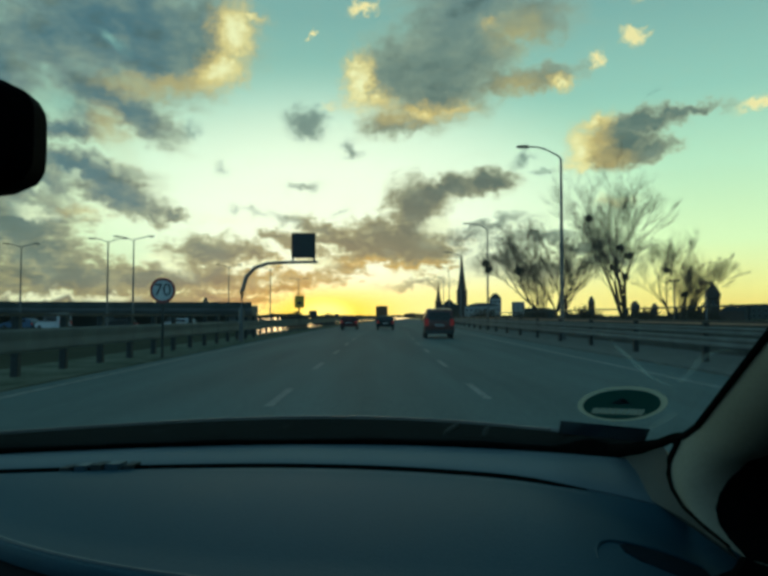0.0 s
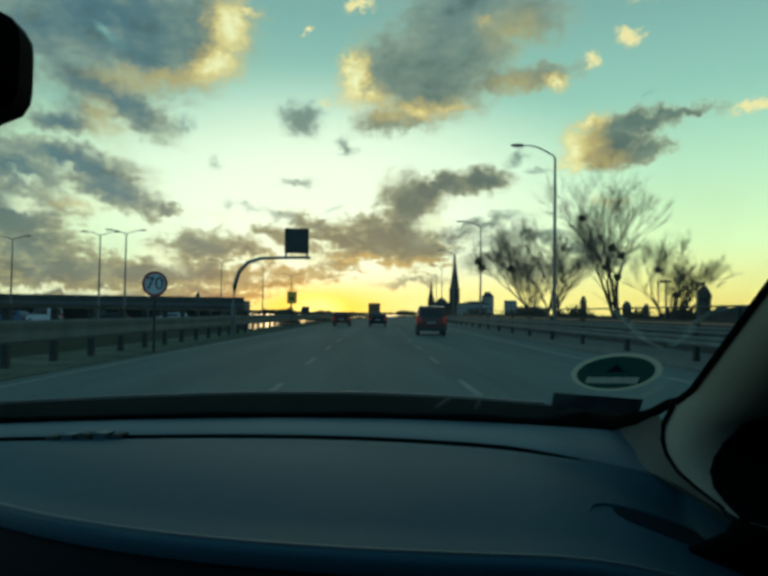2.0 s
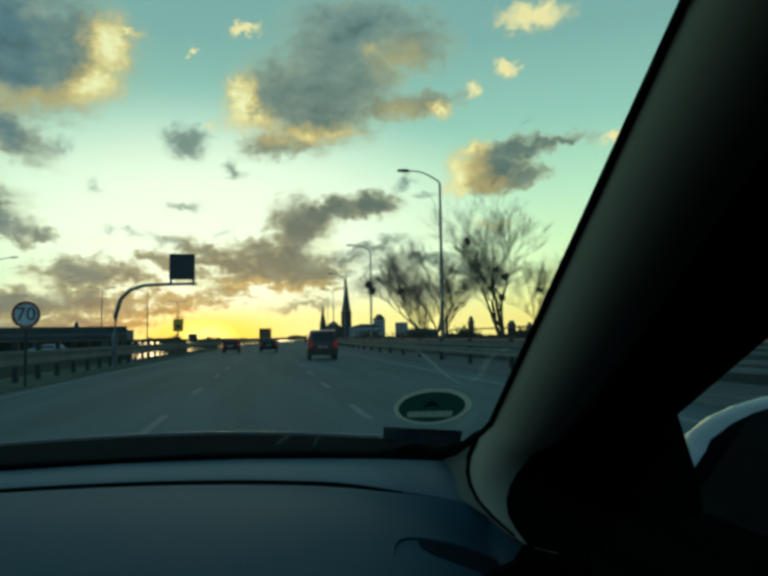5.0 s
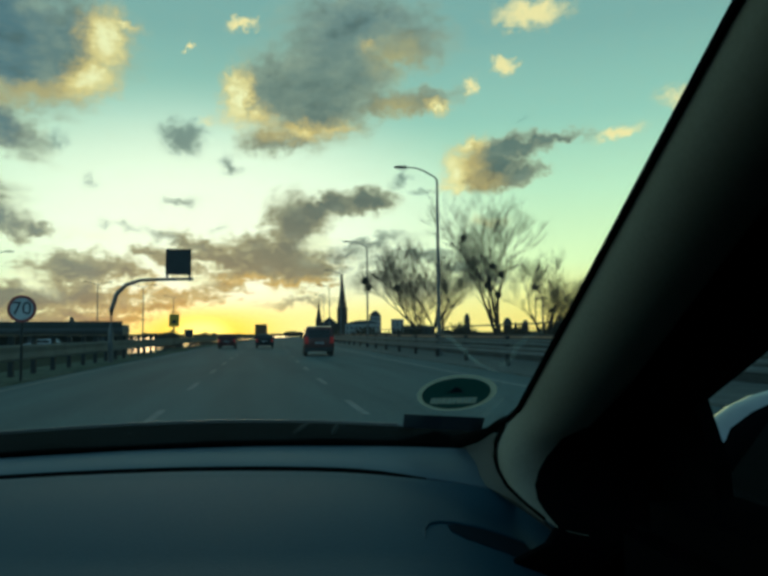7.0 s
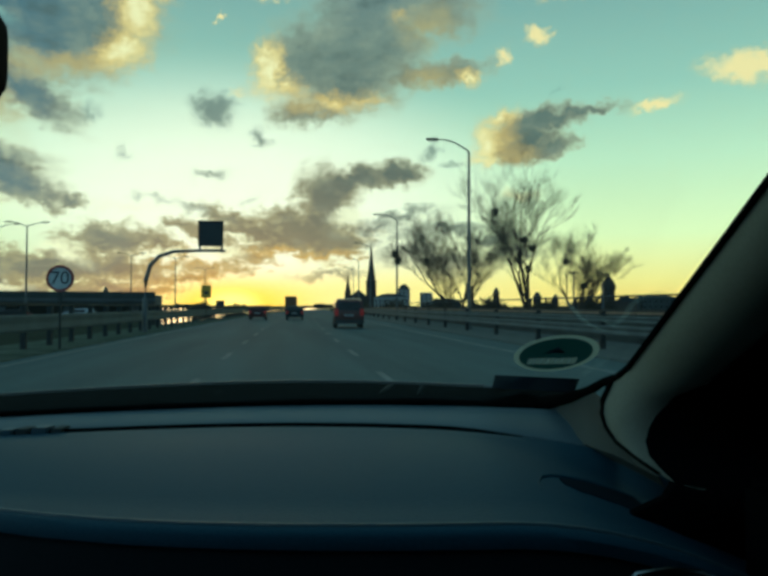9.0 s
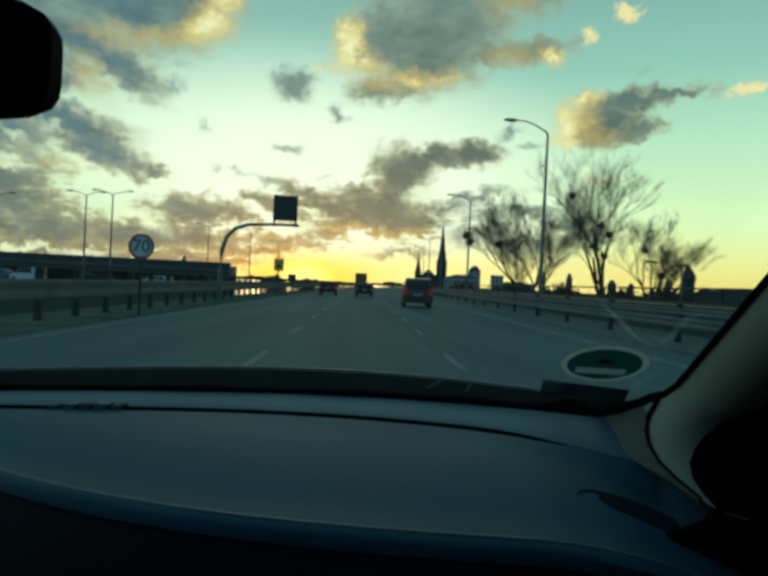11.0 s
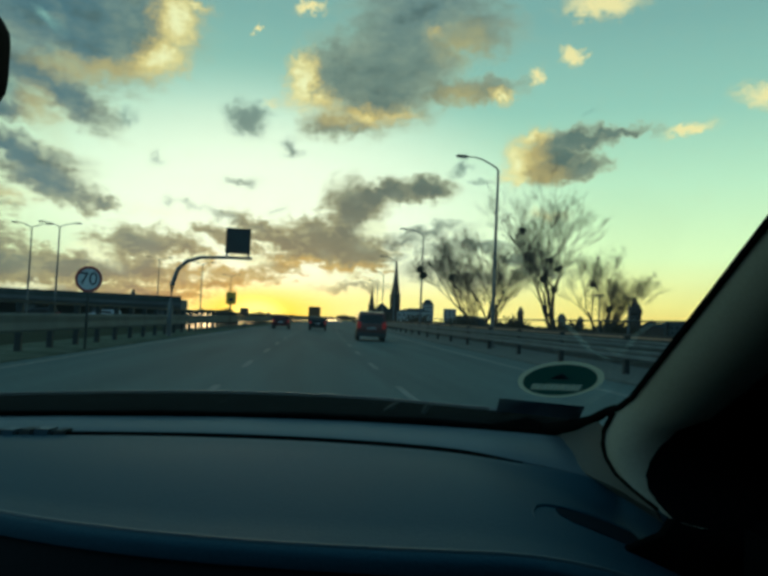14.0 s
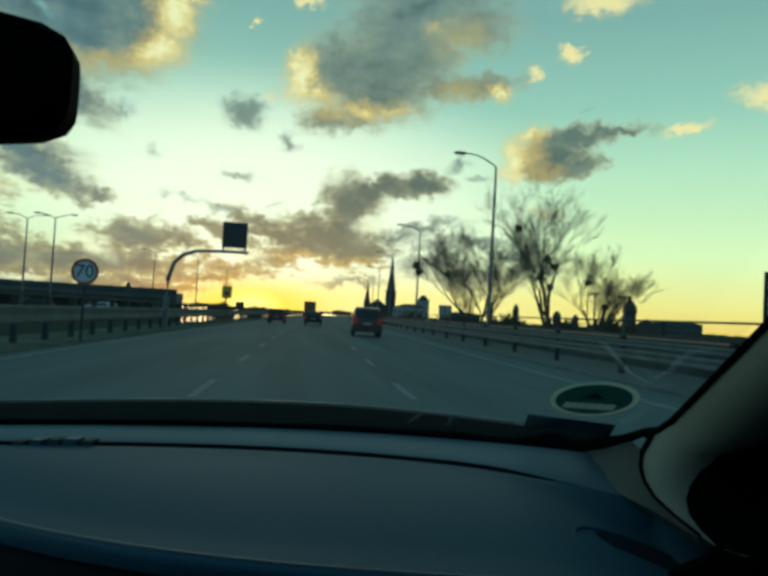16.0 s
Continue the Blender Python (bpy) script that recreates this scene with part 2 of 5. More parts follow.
clear = wmix(wmath("MULTIPLY", wglow(-4.0, 7.5, 29.0, 13.0, 0.0, 0.75), 0.92), clear, (1.10, 1.03, 0.68, 1))
clear = wmix(wmath("MULTIPLY", wglow(SUN_AZ + 10.0, 0.0, 25.0, 4.2, 0.0, 0.8), 0.9), clear, (1.08, 0.86, 0.24, 1))
clear = wmix(wglow(SUN_AZ, 0.2, 10.0, 3.2, 0.1, 0.9), clear, (1.25, 0.74, 0.04, 1))
clear = wmix(wglow(SUN_AZ, 0.2, 3.4, 1.7, 0.1, 0.8), clear, (1.7, 1.25, 0.25, 1))
clear = wmix(wmath("MULTIPLY", wmath("MULTIPLY", wstep(AZ, -9.0, -22.0), wstep(EL, 9.0, 3.0)), 0.85), clear, (*srgb(218, 230, 176), 1))
shade = wramp(up, [(0.0, srgb(160, 142, 84)), (0.06, srgb(116, 114, 84)), (0.13, srgb(92, 98, 80)), (0.27, srgb(72, 86, 76)), (0.5, srgb(112, 124, 106)), (0.75, srgb(102, 124, 120))])
shade = wmix(wmath("MULTIPLY", wstep(AZ, -10.0, -20.0), wstep(EL, 1.0, 4.0)), shade, (*srgb(78, 104, 106), 1))
shade = wmix(wmath("MULTIPLY", wmath("MULTIPLY", wstep(AZ, -6.0, -13.0), wstep(EL, 9.0, 6.0)), 0.85), shade, (*srgb(90, 104, 94), 1))
shade = wmix(wmath("MULTIPLY", wglow(SUN_AZ, 0.0, 13.0, 4.4, 0.0, 0.9), 0.6), shade, (*srgb(214, 140, 40), 1))
mottle, _ = wnoise(wvmath("MULTIPLY", here, (0.8, 1.3, 1)), 0.42, 3.0, 0.5)
shade = wmix(wmath("MULTIPLY", wstep(mottle, 0.48, 0.72), 0.4), shade, (*srgb(150, 154, 124), 1))
shade = wmix(wmath("MULTIPLY", wstep(mottle, 0.5, 0.3), 0.6), shade, (*srgb(70, 84, 76), 1))
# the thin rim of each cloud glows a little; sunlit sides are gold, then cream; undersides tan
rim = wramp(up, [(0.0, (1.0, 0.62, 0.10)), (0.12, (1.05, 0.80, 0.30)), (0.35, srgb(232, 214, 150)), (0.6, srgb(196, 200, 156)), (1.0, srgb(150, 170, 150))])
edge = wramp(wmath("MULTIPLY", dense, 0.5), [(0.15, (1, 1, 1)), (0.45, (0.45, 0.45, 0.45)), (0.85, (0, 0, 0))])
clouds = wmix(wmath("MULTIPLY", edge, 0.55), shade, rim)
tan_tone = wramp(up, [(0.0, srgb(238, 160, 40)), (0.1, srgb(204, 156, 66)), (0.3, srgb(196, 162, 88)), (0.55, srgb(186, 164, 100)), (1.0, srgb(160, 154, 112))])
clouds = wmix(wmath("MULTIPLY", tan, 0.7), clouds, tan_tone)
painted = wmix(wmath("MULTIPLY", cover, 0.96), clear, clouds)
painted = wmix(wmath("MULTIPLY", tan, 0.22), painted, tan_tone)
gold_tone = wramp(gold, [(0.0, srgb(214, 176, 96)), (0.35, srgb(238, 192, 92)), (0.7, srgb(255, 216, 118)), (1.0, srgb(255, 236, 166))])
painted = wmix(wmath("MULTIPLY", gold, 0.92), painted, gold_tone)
painted = wmix(wmath("MULTIPLY", gaps, 0.85), painted, wmix(wstep(EL, 14.0, 4.0), clear, (*srgb(255, 246, 190), 1)))
painted = wmix(wmath("MULTIPLY", scraps, 0.85), painted, wmix(0.35, shade, (*srgb(84, 116, 108), 1)))
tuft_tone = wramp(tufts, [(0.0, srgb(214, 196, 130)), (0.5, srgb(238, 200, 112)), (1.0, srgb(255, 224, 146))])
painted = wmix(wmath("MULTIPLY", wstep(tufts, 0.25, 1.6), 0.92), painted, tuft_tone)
atmosphere = wnode("ShaderNodeTexSky")
atmosphere.sky_type = "NISHITA"
atmosphere.sun_disc = False
atmosphere.sun_elevation, atmosphere.sun_rotation = radians(SUN_EL), radians(SUN_AZ)
painted = wmix(0.012, painted, atmosphere.outputs[0])
# away from the sunset the sky is dusky blue, lighter on the side of the afterglow
aside = wstep(wmath("ABSOLUTE", wmath("SUBTRACT", AZ, SUN_AZ)), 42.0, 95.0)
painted = wmix(wmath("MULTIPLY", aside, 0.92), painted, wmix(wstep(AZ, -60.0, 60.0), (*srgb(124, 158, 176), 1), (*srgb(70, 94, 106), 1)))
# overhead the evening sky is deeper
painted = wmix(wstep(EL, 32.0, 70.0), painted, (*srgb(92, 118, 124), 1))
# the ground side of the sky stays dark
painted = wmix(wstep(EL, -0.5, -2.0), painted, (0.03, 0.035, 0.03, 1))
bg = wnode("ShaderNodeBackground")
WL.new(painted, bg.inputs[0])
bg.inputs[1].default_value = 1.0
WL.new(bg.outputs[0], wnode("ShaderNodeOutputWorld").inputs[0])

sun = new("sun", bpy.data.lights.new("sun", "SUN"))
sun.data.energy, sun.data.angle, sun.data.color = 0.12, radians(14), (1.0, 0.6, 0.28)
sun.matrix_world = look((0, 0, 0), (-math.sin(radians(SUN_AZ)), -math.cos(radians(SUN_AZ)), -math.tan(radians(SUN_EL + 1.5))))


# ---- materials ----
def surface(name, low, high, scale=6.0, rough=0.6, metal=0.0, bump=0.0, fine=60.0, spread=0.1, coat=0.0, shine=0.5, stretch=(1, 1, 1), gloss_tint=(1, 1, 1)):
    """A material whose colour drifts between two tones at two scales, with fine relief and uneven gloss."""
    m = bpy.data.materials.new(name)
    m.use_nodes = True
    t = m.node_tree
    n, link = t.nodes, t.links.new
    b = n["Principled BSDF"]
    co = n.new("ShaderNodeVectorMath")
    co.operation = "MULTIPLY"
    link(n.new("ShaderNodeTexCoord").outputs["Object"], co.inputs[0])
    co.inputs[1].default_value = stretch
    co = co.outputs[0]
    a = n.new("ShaderNodeTexNoise")
    a.inputs["Scale"].default_value, a.inputs["Detail"].default_value = scale, 4
    f = n.new("ShaderNodeTexNoise")
    f.inputs["Scale"].default_value, f.inputs["Detail"].default_value = fine, 3
    link(co, a.inputs["Vector"]), link(co, f.inputs["Vector"])
    mixed = n.new("ShaderNodeMath")
    mixed.operation = "MULTIPLY_ADD"
    link(f.outputs["Fac"], mixed.inputs[0])
    mixed.inputs[1].default_value = 0.4
    half = n.new("ShaderNodeMath")
    half.operation = "MULTIPLY"
    link(a.outputs["Fac"], half.inputs[0])
    half.inputs[1].default_value = 0.6
    link(half.outputs[0], mixed.inputs[2])
    ramp = n.new("ShaderNodeValToRGB")
    ramp.color_ramp.elements[0].position, ramp.color_ramp.elements[0].color = 0.34, (*low, 1)
    ramp.color_ramp.elements[1].position, ramp.color_ramp.elements[1].color = 0.66, (*high, 1)
    link(mixed.outputs[0], ramp.inputs[0])
    link(ramp.outputs[0], b.inputs["Base Color"])
    rr = n.new("ShaderNodeMapRange")
    link(a.outputs["Fac"], rr.inputs[0])
    rr.inputs[3].default_value, rr.inputs[4].default_value = max(0.03, rough - spread), min(1.0, rough + spread)
    link(rr.outputs[0], b.inputs["Roughness"])
    b.inputs["Metallic"].default_value = metal
    b.inputs["Coat Weight"].default_value = coat
    b.inputs["Specular IOR Level"].default_value, b.inputs["Specular Tint"].default_value = shine, (*gloss_tint, 1)
    if bump:
        bp = n.new("ShaderNodeBump")
        bp.inputs["Strength"].default_value, bp.inputs["Distance"].default_value = bump, 0.6 / fine
        link(f.outputs["Fac"], bp.inputs["Height"])
        link(bp.outputs[0], b.inputs["Normal"])
    return m


def glowing(name, col, power):
    m = surface(name, col, col, 20, 0.3)
    b = m.node_tree.nodes["Principled BSDF"]
    b.inputs["Emission Color"].default_value, b.inputs["Emission Strength"].default_value = (*col, 1), power
    return m


def clear_glass(name, tint, gloss, veil=0.0):
    """Thin glass: lets the view through, mirrors a little and lays on a pale veil."""
    m = bpy.data.materials.new(name)
    m.use_nodes = True
    n, link = m.node_tree.nodes, m.node_tree.links.new
    n.remove(n["Principled BSDF"])
    tr, gl, mx, fr = n.new("ShaderNodeBsdfTransparent"), n.new("ShaderNodeBsdfGlossy"), n.new("ShaderNodeMixShader"), n.new("ShaderNodeFresnel")
    tr.inputs[0].default_value = (*tint, 1)
    gl.inputs["Roughness"].default_value = 0.03
    fr.inputs[0].default_value = 1.25
    haze, soft_mix = n.new("ShaderNodeBsdfTranslucent"), n.new("ShaderNodeMixShader")
    haze.inputs[0].default_value = (0.75, 0.92, 0.9, 1)
    soft_mix.inputs[0].default_value = veil
    k = n.new("ShaderNodeMath")
    k.operation = "MULTIPLY"
    link(fr.outputs[0], k.inputs[0])
    k.inputs[1].default_value = gloss
    link(tr.outputs[0], soft_mix.inputs[1]), link(haze.outputs[0], soft_mix.inputs[2])
    link(k.outputs[0], mx.inputs[0]), link(soft_mix.outputs[0], mx.inputs[1]), link(gl.outputs[0], mx.inputs[2])
    link(mx.outputs[0], n["Material Output"].inputs[0])
    return m


asphalt = surface("asphalt", (0.066, 0.098, 0.098), (0.127, 0.175, 0.173), 0.75, 0.78, bump=0.35, fine=35, spread=0.08, stretch=(1, 0.06, 1), shine=0.04)
verge = surface("verge_grass", (0.060, 0.078, 0.052), (0.185, 0.195, 0.150), 0.8, 0.95, bump=0.8, fine=14, shine=0.0)
field = surface("field", (0.035, 0.040, 0.026), (0.075, 0.075, 0.050), 0.05, 0.95, shine=0.0)
line_paint = surface("line_paint", (0.11, 0.13, 0.125), (0.27, 0.295, 0.28), 3.0, 0.8, fine=25, shine=0.1)
kerb_stone = surface("kerb_concrete", (0.09, 0.105, 0.10), (0.16, 0.175, 0.16), 1.5, 0.85, bump=0.3, fine=30, shine=0.05)
concrete = surface("weathered_concrete", (0.050, 0.058, 0.055), (0.10, 0.11, 0.10), 0.7, 0.85, bump=0.3, fine=18, shine=0.05)
dark_concrete = surface("shaded_concrete", (0.11, 0.12, 0.12), (0.20, 0.21, 0.21), 0.25, 0.9, shine=0.1)
zinc = surface("galvanised_steel", (0.09, 0.105, 0.105), (0.16, 0.18, 0.175), 1.2, 0.75, 0.05, fine=40, shine=0.15)
post_steel = surface("dull_post_steel", (0.016, 0.021, 0.023), (0.036, 0.042, 0.044), 2.0, 0.7, 0.1, shine=0.25)
orange_brown = surface("orange_brown_parapet", (0.20, 0.12, 0.075), (0.34, 0.20, 0.12), 0.6, 0.75, fine=12)
mast_paint = surface("grey_mast_paint", (0.10, 0.11, 0.11), (0.18, 0.19, 0.19), 1.0, 0.5, 0.4)
sign_back = surface("dark_sign_back", (0.012, 0.014, 0.016), (0.03, 0.034, 0.036), 2.0, 0.5)
sign_white = surface("sign_white", (0.55, 0.57, 0.56), (0.70, 0.72, 0.70), 4.0, 0.5)
sign_red = surface("sign_red", (0.22, 0.03, 0.03), (0.34, 0.05, 0.04), 4.0, 0.5)
sign_black = surface("sign_black", (0.015, 0.018, 0.03), (0.03, 0.035, 0.05), 4.0, 0.5)
sign_yellow = surface("sign_yellow", (0.55, 0.34, 0.02), (0.75, 0.47, 0.04), 4.0, 0.5)
bark = surface("bark", (0.035, 0.028, 0.020), (0.085, 0.070, 0.050), 3.0, 0.9, bump=0.6, fine=20)
twig = surface("twigs", (0.085, 0.068, 0.044), (0.14, 0.112, 0.074), 2.0, 0.9)
scrub = surface("scrub", (0.035, 0.030, 0.018), (0.085, 0.065, 0.035), 0.6, 0.95)
mistletoe = surface("mistletoe", (0.025, 0.030, 0.012), (0.06, 0.065, 0.03), 5.0, 0.9)
brick_dark = surface("dark_brick", (0.045, 0.036, 0.030), (0.085, 0.065, 0.050), 0.2, 0.9)
slate = surface("slate_roof", (0.030, 0.034, 0.034), (0.06, 0.062, 0.06), 0.3, 0.7)
pale_render = surface("pale_render", (0.30, 0.30, 0.28), (0.45, 0.44, 0.40), 0.1, 0.85)
water_mat = surface("river_water", (0.010, 0.016, 0.016), (0.018, 0.024, 0.022), 0.05, 0.06, bump=0.02, fine=0.6, spread=0.02)
dash_skin = surface("dashboard_plastic", (0.016, 0.042, 0.064), (0.025, 0.060, 0.089), 5.0, 0.6, bump=0.3, fine=420, spread=0.07, shine=0.46, gloss_tint=(0.30, 0.72, 1.0))
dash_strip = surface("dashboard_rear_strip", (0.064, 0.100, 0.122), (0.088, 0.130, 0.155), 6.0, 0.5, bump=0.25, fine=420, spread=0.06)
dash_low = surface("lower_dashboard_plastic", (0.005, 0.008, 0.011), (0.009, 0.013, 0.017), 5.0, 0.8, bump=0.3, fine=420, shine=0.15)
beige_trim = surface("beige_pillar_trim", (0.25, 0.235, 0.17), (0.31, 0.29, 0.215), 7.0, 0.7, bump=0.08, fine=350)
grey_trim = surface("grey_corner_trim", (0.065, 0.070, 0.066), (0.098, 0.104, 0.098), 7.0, 0.8, bump=0.3, fine=350, shine=0.2)
liner = surface("headliner_cloth", (0.05, 0.05, 0.048), (0.075, 0.075, 0.07), 9.0, 0.95, bump=0.3, fine=300)
# door black; on the pillar's rear face it stands in for shade
door_shade_black = surface("black_door_and_shade", (0.003, 0.0035, 0.004), (0.006, 0.0065, 0.007), 6.0, 0.95, bump=0.3, fine=350, shine=0.0)
rubber = surface("black_rubber", (0.004, 0.004, 0.004), (0.009, 0.009, 0.008), 8.0, 0.95, fine=120, shine=0.0)
cowl_black = surface("black_cowl_plastic", (0.004, 0.004, 0.0035), (0.010, 0.0095, 0.008), 9.0, 0.95, bump=0.2, fine=160, shine=0.0)
chrome = surface("satin_chrome", (0.45, 0.47, 0.48), (0.6, 0.62, 0.62), 10.0, 0.22, 1.0)
own_paint = surface("grey_car_paint", (0.07, 0.075, 0.08), (0.10, 0.105, 0.11), 2.0, 0.35, 0.4, coat=0.6)
mirror_case = surface("mirror_housing_black", (0.002, 0.0024, 0.003), (0.004, 0.0046, 0.0055), 9.0, 0.8, bump=0.1, fine=300, shine=0.02)
badge_green = surface("sticker_green", (0.012, 0.055, 0.050), (0.022, 0.080, 0.070), 30.0, 0.45, fine=300)
badge_pale = surface("sticker_pale_ring", (0.25, 0.29, 0.25), (0.36, 0.40, 0.35), 40.0, 0.5, fine=300)


def see_through(m, col, share):
    """Lets light from behind soak through a thin printed film."""
    n, link = m.node_tree.nodes, m.node_tree.links.new
    soak, mx = n.new("ShaderNodeBsdfTranslucent"), n.new("ShaderNodeMixShader")
    soak.inputs[0].default_value, mx.inputs[0].default_value = (*col, 1), share
    link(n["Principled BSDF"].outputs[0], mx.inputs[1]), link(soak.outputs[0], mx.inputs[2]), link(mx.outputs[0], n["Material Output"].inputs[0])


see_through(badge_pale, (0.44, 0.50, 0.42), 0.55)
see_through(badge_green, (0.018, 0.062, 0.058), 0.5)
badge_navy = surface("sticker_navy", (0.010, 0.014, 0.028), (0.020, 0.026, 0.045), 30.0, 0.45, fine=300)
van_red = surface("red_van_paint", (0.062, 0.017, 0.013), (0.095, 0.024, 0.018), 1.5, 0.4, 0.2, coat=0.5)
car_dark = surface("dark_car_paint", (0.008, 0.009, 0.011), (0.016, 0.017, 0.020), 1.5, 0.5, 0.1, coat=0.1, shine=0.2)
car_maroon = surface("maroon_car_paint", (0.050, 0.012, 0.012), (0.080, 0.018, 0.017), 1.5, 0.5, 0.1, coat=0.15, shine=0.2)
truck_box = surface("orange_truck_box", (0.16, 0.09, 0.045), (0.24, 0.14, 0.07), 0.8, 0.7, shine=0.1)
car_white = surface("white_van_paint", (0.5, 0.52, 0.53), (0.66, 0.68, 0.68), 1.0, 0.45)
car_blue = surface("blue_car_paint", (0.03, 0.07, 0.14), (0.05, 0.10, 0.19), 1.0, 0.4, 0.2)
car_glass = surface("dark_car_glass", (0.008, 0.010, 0.012), (0.014, 0.016, 0.018), 2.0, 0.1)
tyre_rubber = surface("tyre_rubber", (0.010, 0.010, 0.010), (0.022, 0.022, 0.022), 8.0, 0.85)
tail_red = glowing("tail_light_red", (0.5, 0.02, 0.015), 0.05)
plate_white = surface("number_plate_white", (0.5, 0.5, 0.48), (0.62, 0.62, 0.6), 5.0, 0.5)
# the veil here stands in for glare that lifts the dark tones outside
windscreen_glass = clear_glass("windscreen_glass", (0.98, 0.99, 0.985), 0.03, 0.014)
barrier_glass = clear_glass("barrier_glass", (0.72, 0.78, 0.70), 0.6)


vent_plastic = surface("vent_plastic", (0.010, 0.016, 0.022), (0.016, 0.024, 0.032), 8.0, 0.85, bump=0.2, fine=400, shine=0.02)
glint_plastic = surface("bonnet_glint_plastic", (0.05, 0.05, 0.042), (0.09, 0.085, 0.07), 20.0, 0.35, shine=0.8)
wiper_grey = surface("wiper_paint", (0.020, 0.020, 0.017), (0.045, 0.043, 0.036), 30.0, 0.6, shine=0.2)
dash_highlight = surface("dashboard_highlight", (0.060, 0.095, 0.115), (0.085, 0.125, 0.145), 12.0, 0.5, bump=0.2, fine=420)
mirror_cap = surface("silver_mirror_cap", (0.30, 0.31, 0.30), (0.38, 0.39, 0.38), 6.0, 0.35, 0.5, coat=0.5)
badge_bar = surface("sticker_pale_bar", (0.12, 0.17, 0.16), (0.20, 0.26, 0.24), 60.0, 0.5, fine=300)
foot_trim = surface("corner_trim_plastic", (0.056, 0.064, 0.060), (0.076, 0.084, 0.078), 7.0, 0.7, bump=0.1, fine=350)
label_grey = surface("label_dull_film", (0.030, 0.038, 0.052), (0.045, 0.055, 0.070), 40.0, 0.5, fine=300)
see_through(badge_bar, (0.30, 0.36, 0.32), 0.5)


# ---- mesh helpers ----
def bm_box(bm, x0, x1, y0, y1, z0, z1, m=None):
    v = [bm.verts.new((x, y, z)) for z in (z0, z1) for y in (y0, y1) for x in (x0, x1)]
    for f in ((0, 2, 3, 1), (4, 5, 7, 6), (0, 1, 5, 4), (2, 6, 7, 3), (0, 4, 6, 2), (1, 3, 7, 5)):
        bm.faces.new([v[i] for i in f])
    if m is not None:
        bmesh.ops.transform(bm, matrix=m, verts=v)
    return v


def bm_soft_box(bm, x0, x1, y0, y1, z0, z1, r, seg=2):
    v = bm_box(bm, x0, x1, y0, y1, z0, z1)
    keep = set(v)
    edges = [e for e in bm.edges if e.verts[0] in keep and e.verts[1] in keep]
    bmesh.ops.bevel(bm, geom=edges, offset=r, segments=seg, affect="EDGES")


def bm_grid(bm, rows, close=False):
    """Quads between rows of points; close joins the last point of each row to its first."""
    vs = [[bm.verts.new(p) for p in row] for row in rows]
    for a, b in zip(vs, vs[1:]):
        n = len(a)
        for i in range(n if close else n - 1):
            j = (i + 1) % n
            bm.faces.new((a[i], a[j], b[j], b[i]))
    return vs


def bm_loft(bm, rows):
    """A closed skin through closed rings, capped at both ends."""
    vs = bm_grid(bm, rows, close=True)
    bm.faces.new(list(reversed(vs[0])))
    bm.faces.new(vs[-1])


def bm_tube(bm, pts, radii, sides=8):
    pts = [Vector(p) for p in pts]
    rings = []
    for i, p in enumerate(pts):
        d = (pts[min(i + 1, len(pts) - 1)] - pts[max(i - 1, 0)]).normalized()
        side = d.cross(Vector((0, 0, 1)))
        if side.length < 0.05:
            side = d.cross(Vector((1, 0, 0)))
        side.normalize()
        other = side.cross(d)
        r = radii[i] if isinstance(radii, (list, tuple)) else radii
        rings.append([p + (side * math.cos(a) + other * math.sin(a)) * r for a in (2 * math.pi * k / sides for k in range(sides))])
    bm_loft(bm, rings)


def bm_disc(bm, centre, ax, ay, r0, r1, lift, n=40):
    """A flat ring (or a disc when r0 is 0) spanned by two axes, raised along their normal."""
    nrm = Vector(ax).cross(Vector(ay)).normalized() * lift
    pt = lambda r, a: Vector(centre) + Vector(ax) * r * math.cos(a) + Vector(ay) * r * math.sin(a) + nrm
    angles = [2 * math.pi * k / n for k in range(n)]
    if r0 == 0:
        bm.faces.new([bm.verts.new(pt(r1, a)) for a in angles])
    else:
        inner, outer = [bm.verts.new(pt(r0, a)) for a in angles], [bm.verts.new(pt(r1, a)) for a in angles]
        for i in range(n):
            j = (i + 1) % n
            bm.faces.new((inner[i], outer[i], outer[j], inner[j]))


def finish(bm, name, smooth):
    bmesh.ops.recalc_face_normals(bm, faces=bm.faces)
    me = bpy.data.meshes.new(name)
    bm.to_mesh(me)
    bm.free()
    if smooth:
        me.polygons.foreach_set("use_smooth", [True] * len(me.polygons))
        me.set_sharp_from_angle(angle=radians(38))
    return me


def part(name, bm, material, parent, label="", smooth=True):
    me = finish(bm, name, smooth)
    me.materials.append(material)
    ob = new(name, me)
    ob.parent = parent
    return tagged(ob, label)


def thing(name, label, category, at=(0, 0, 0), turn=0.0, group="", kind=""):
    ob = new(name)
    ob.matrix_basis = pose(*at, 0, 0, turn)
    return tagged(ob, label, category, group, kind)


def solid(name, bm, material, label, category, at=(0, 0, 0), group="", kind="", smooth=False):
    me = finish(bm, name, smooth)
    me.materials.append(material)
    ob = new(name, me)
    ob.matrix_basis = pose(*at)
    return tagged(ob, label, category, group, kind)


def box_part(name, dims, material, parent, label="", r=0.0):
    bm = bmesh.new()
    if r:
        bm_soft_box(bm, *dims, r)
    else:
        bm_box(bm, *dims)
    return part(name, bm, material, parent, label, smooth=bool(r))


def bend(y):
    """How far the road has swung to the right at y metres ahead."""
    return max(0.0, y) ** 2 / 5000.0


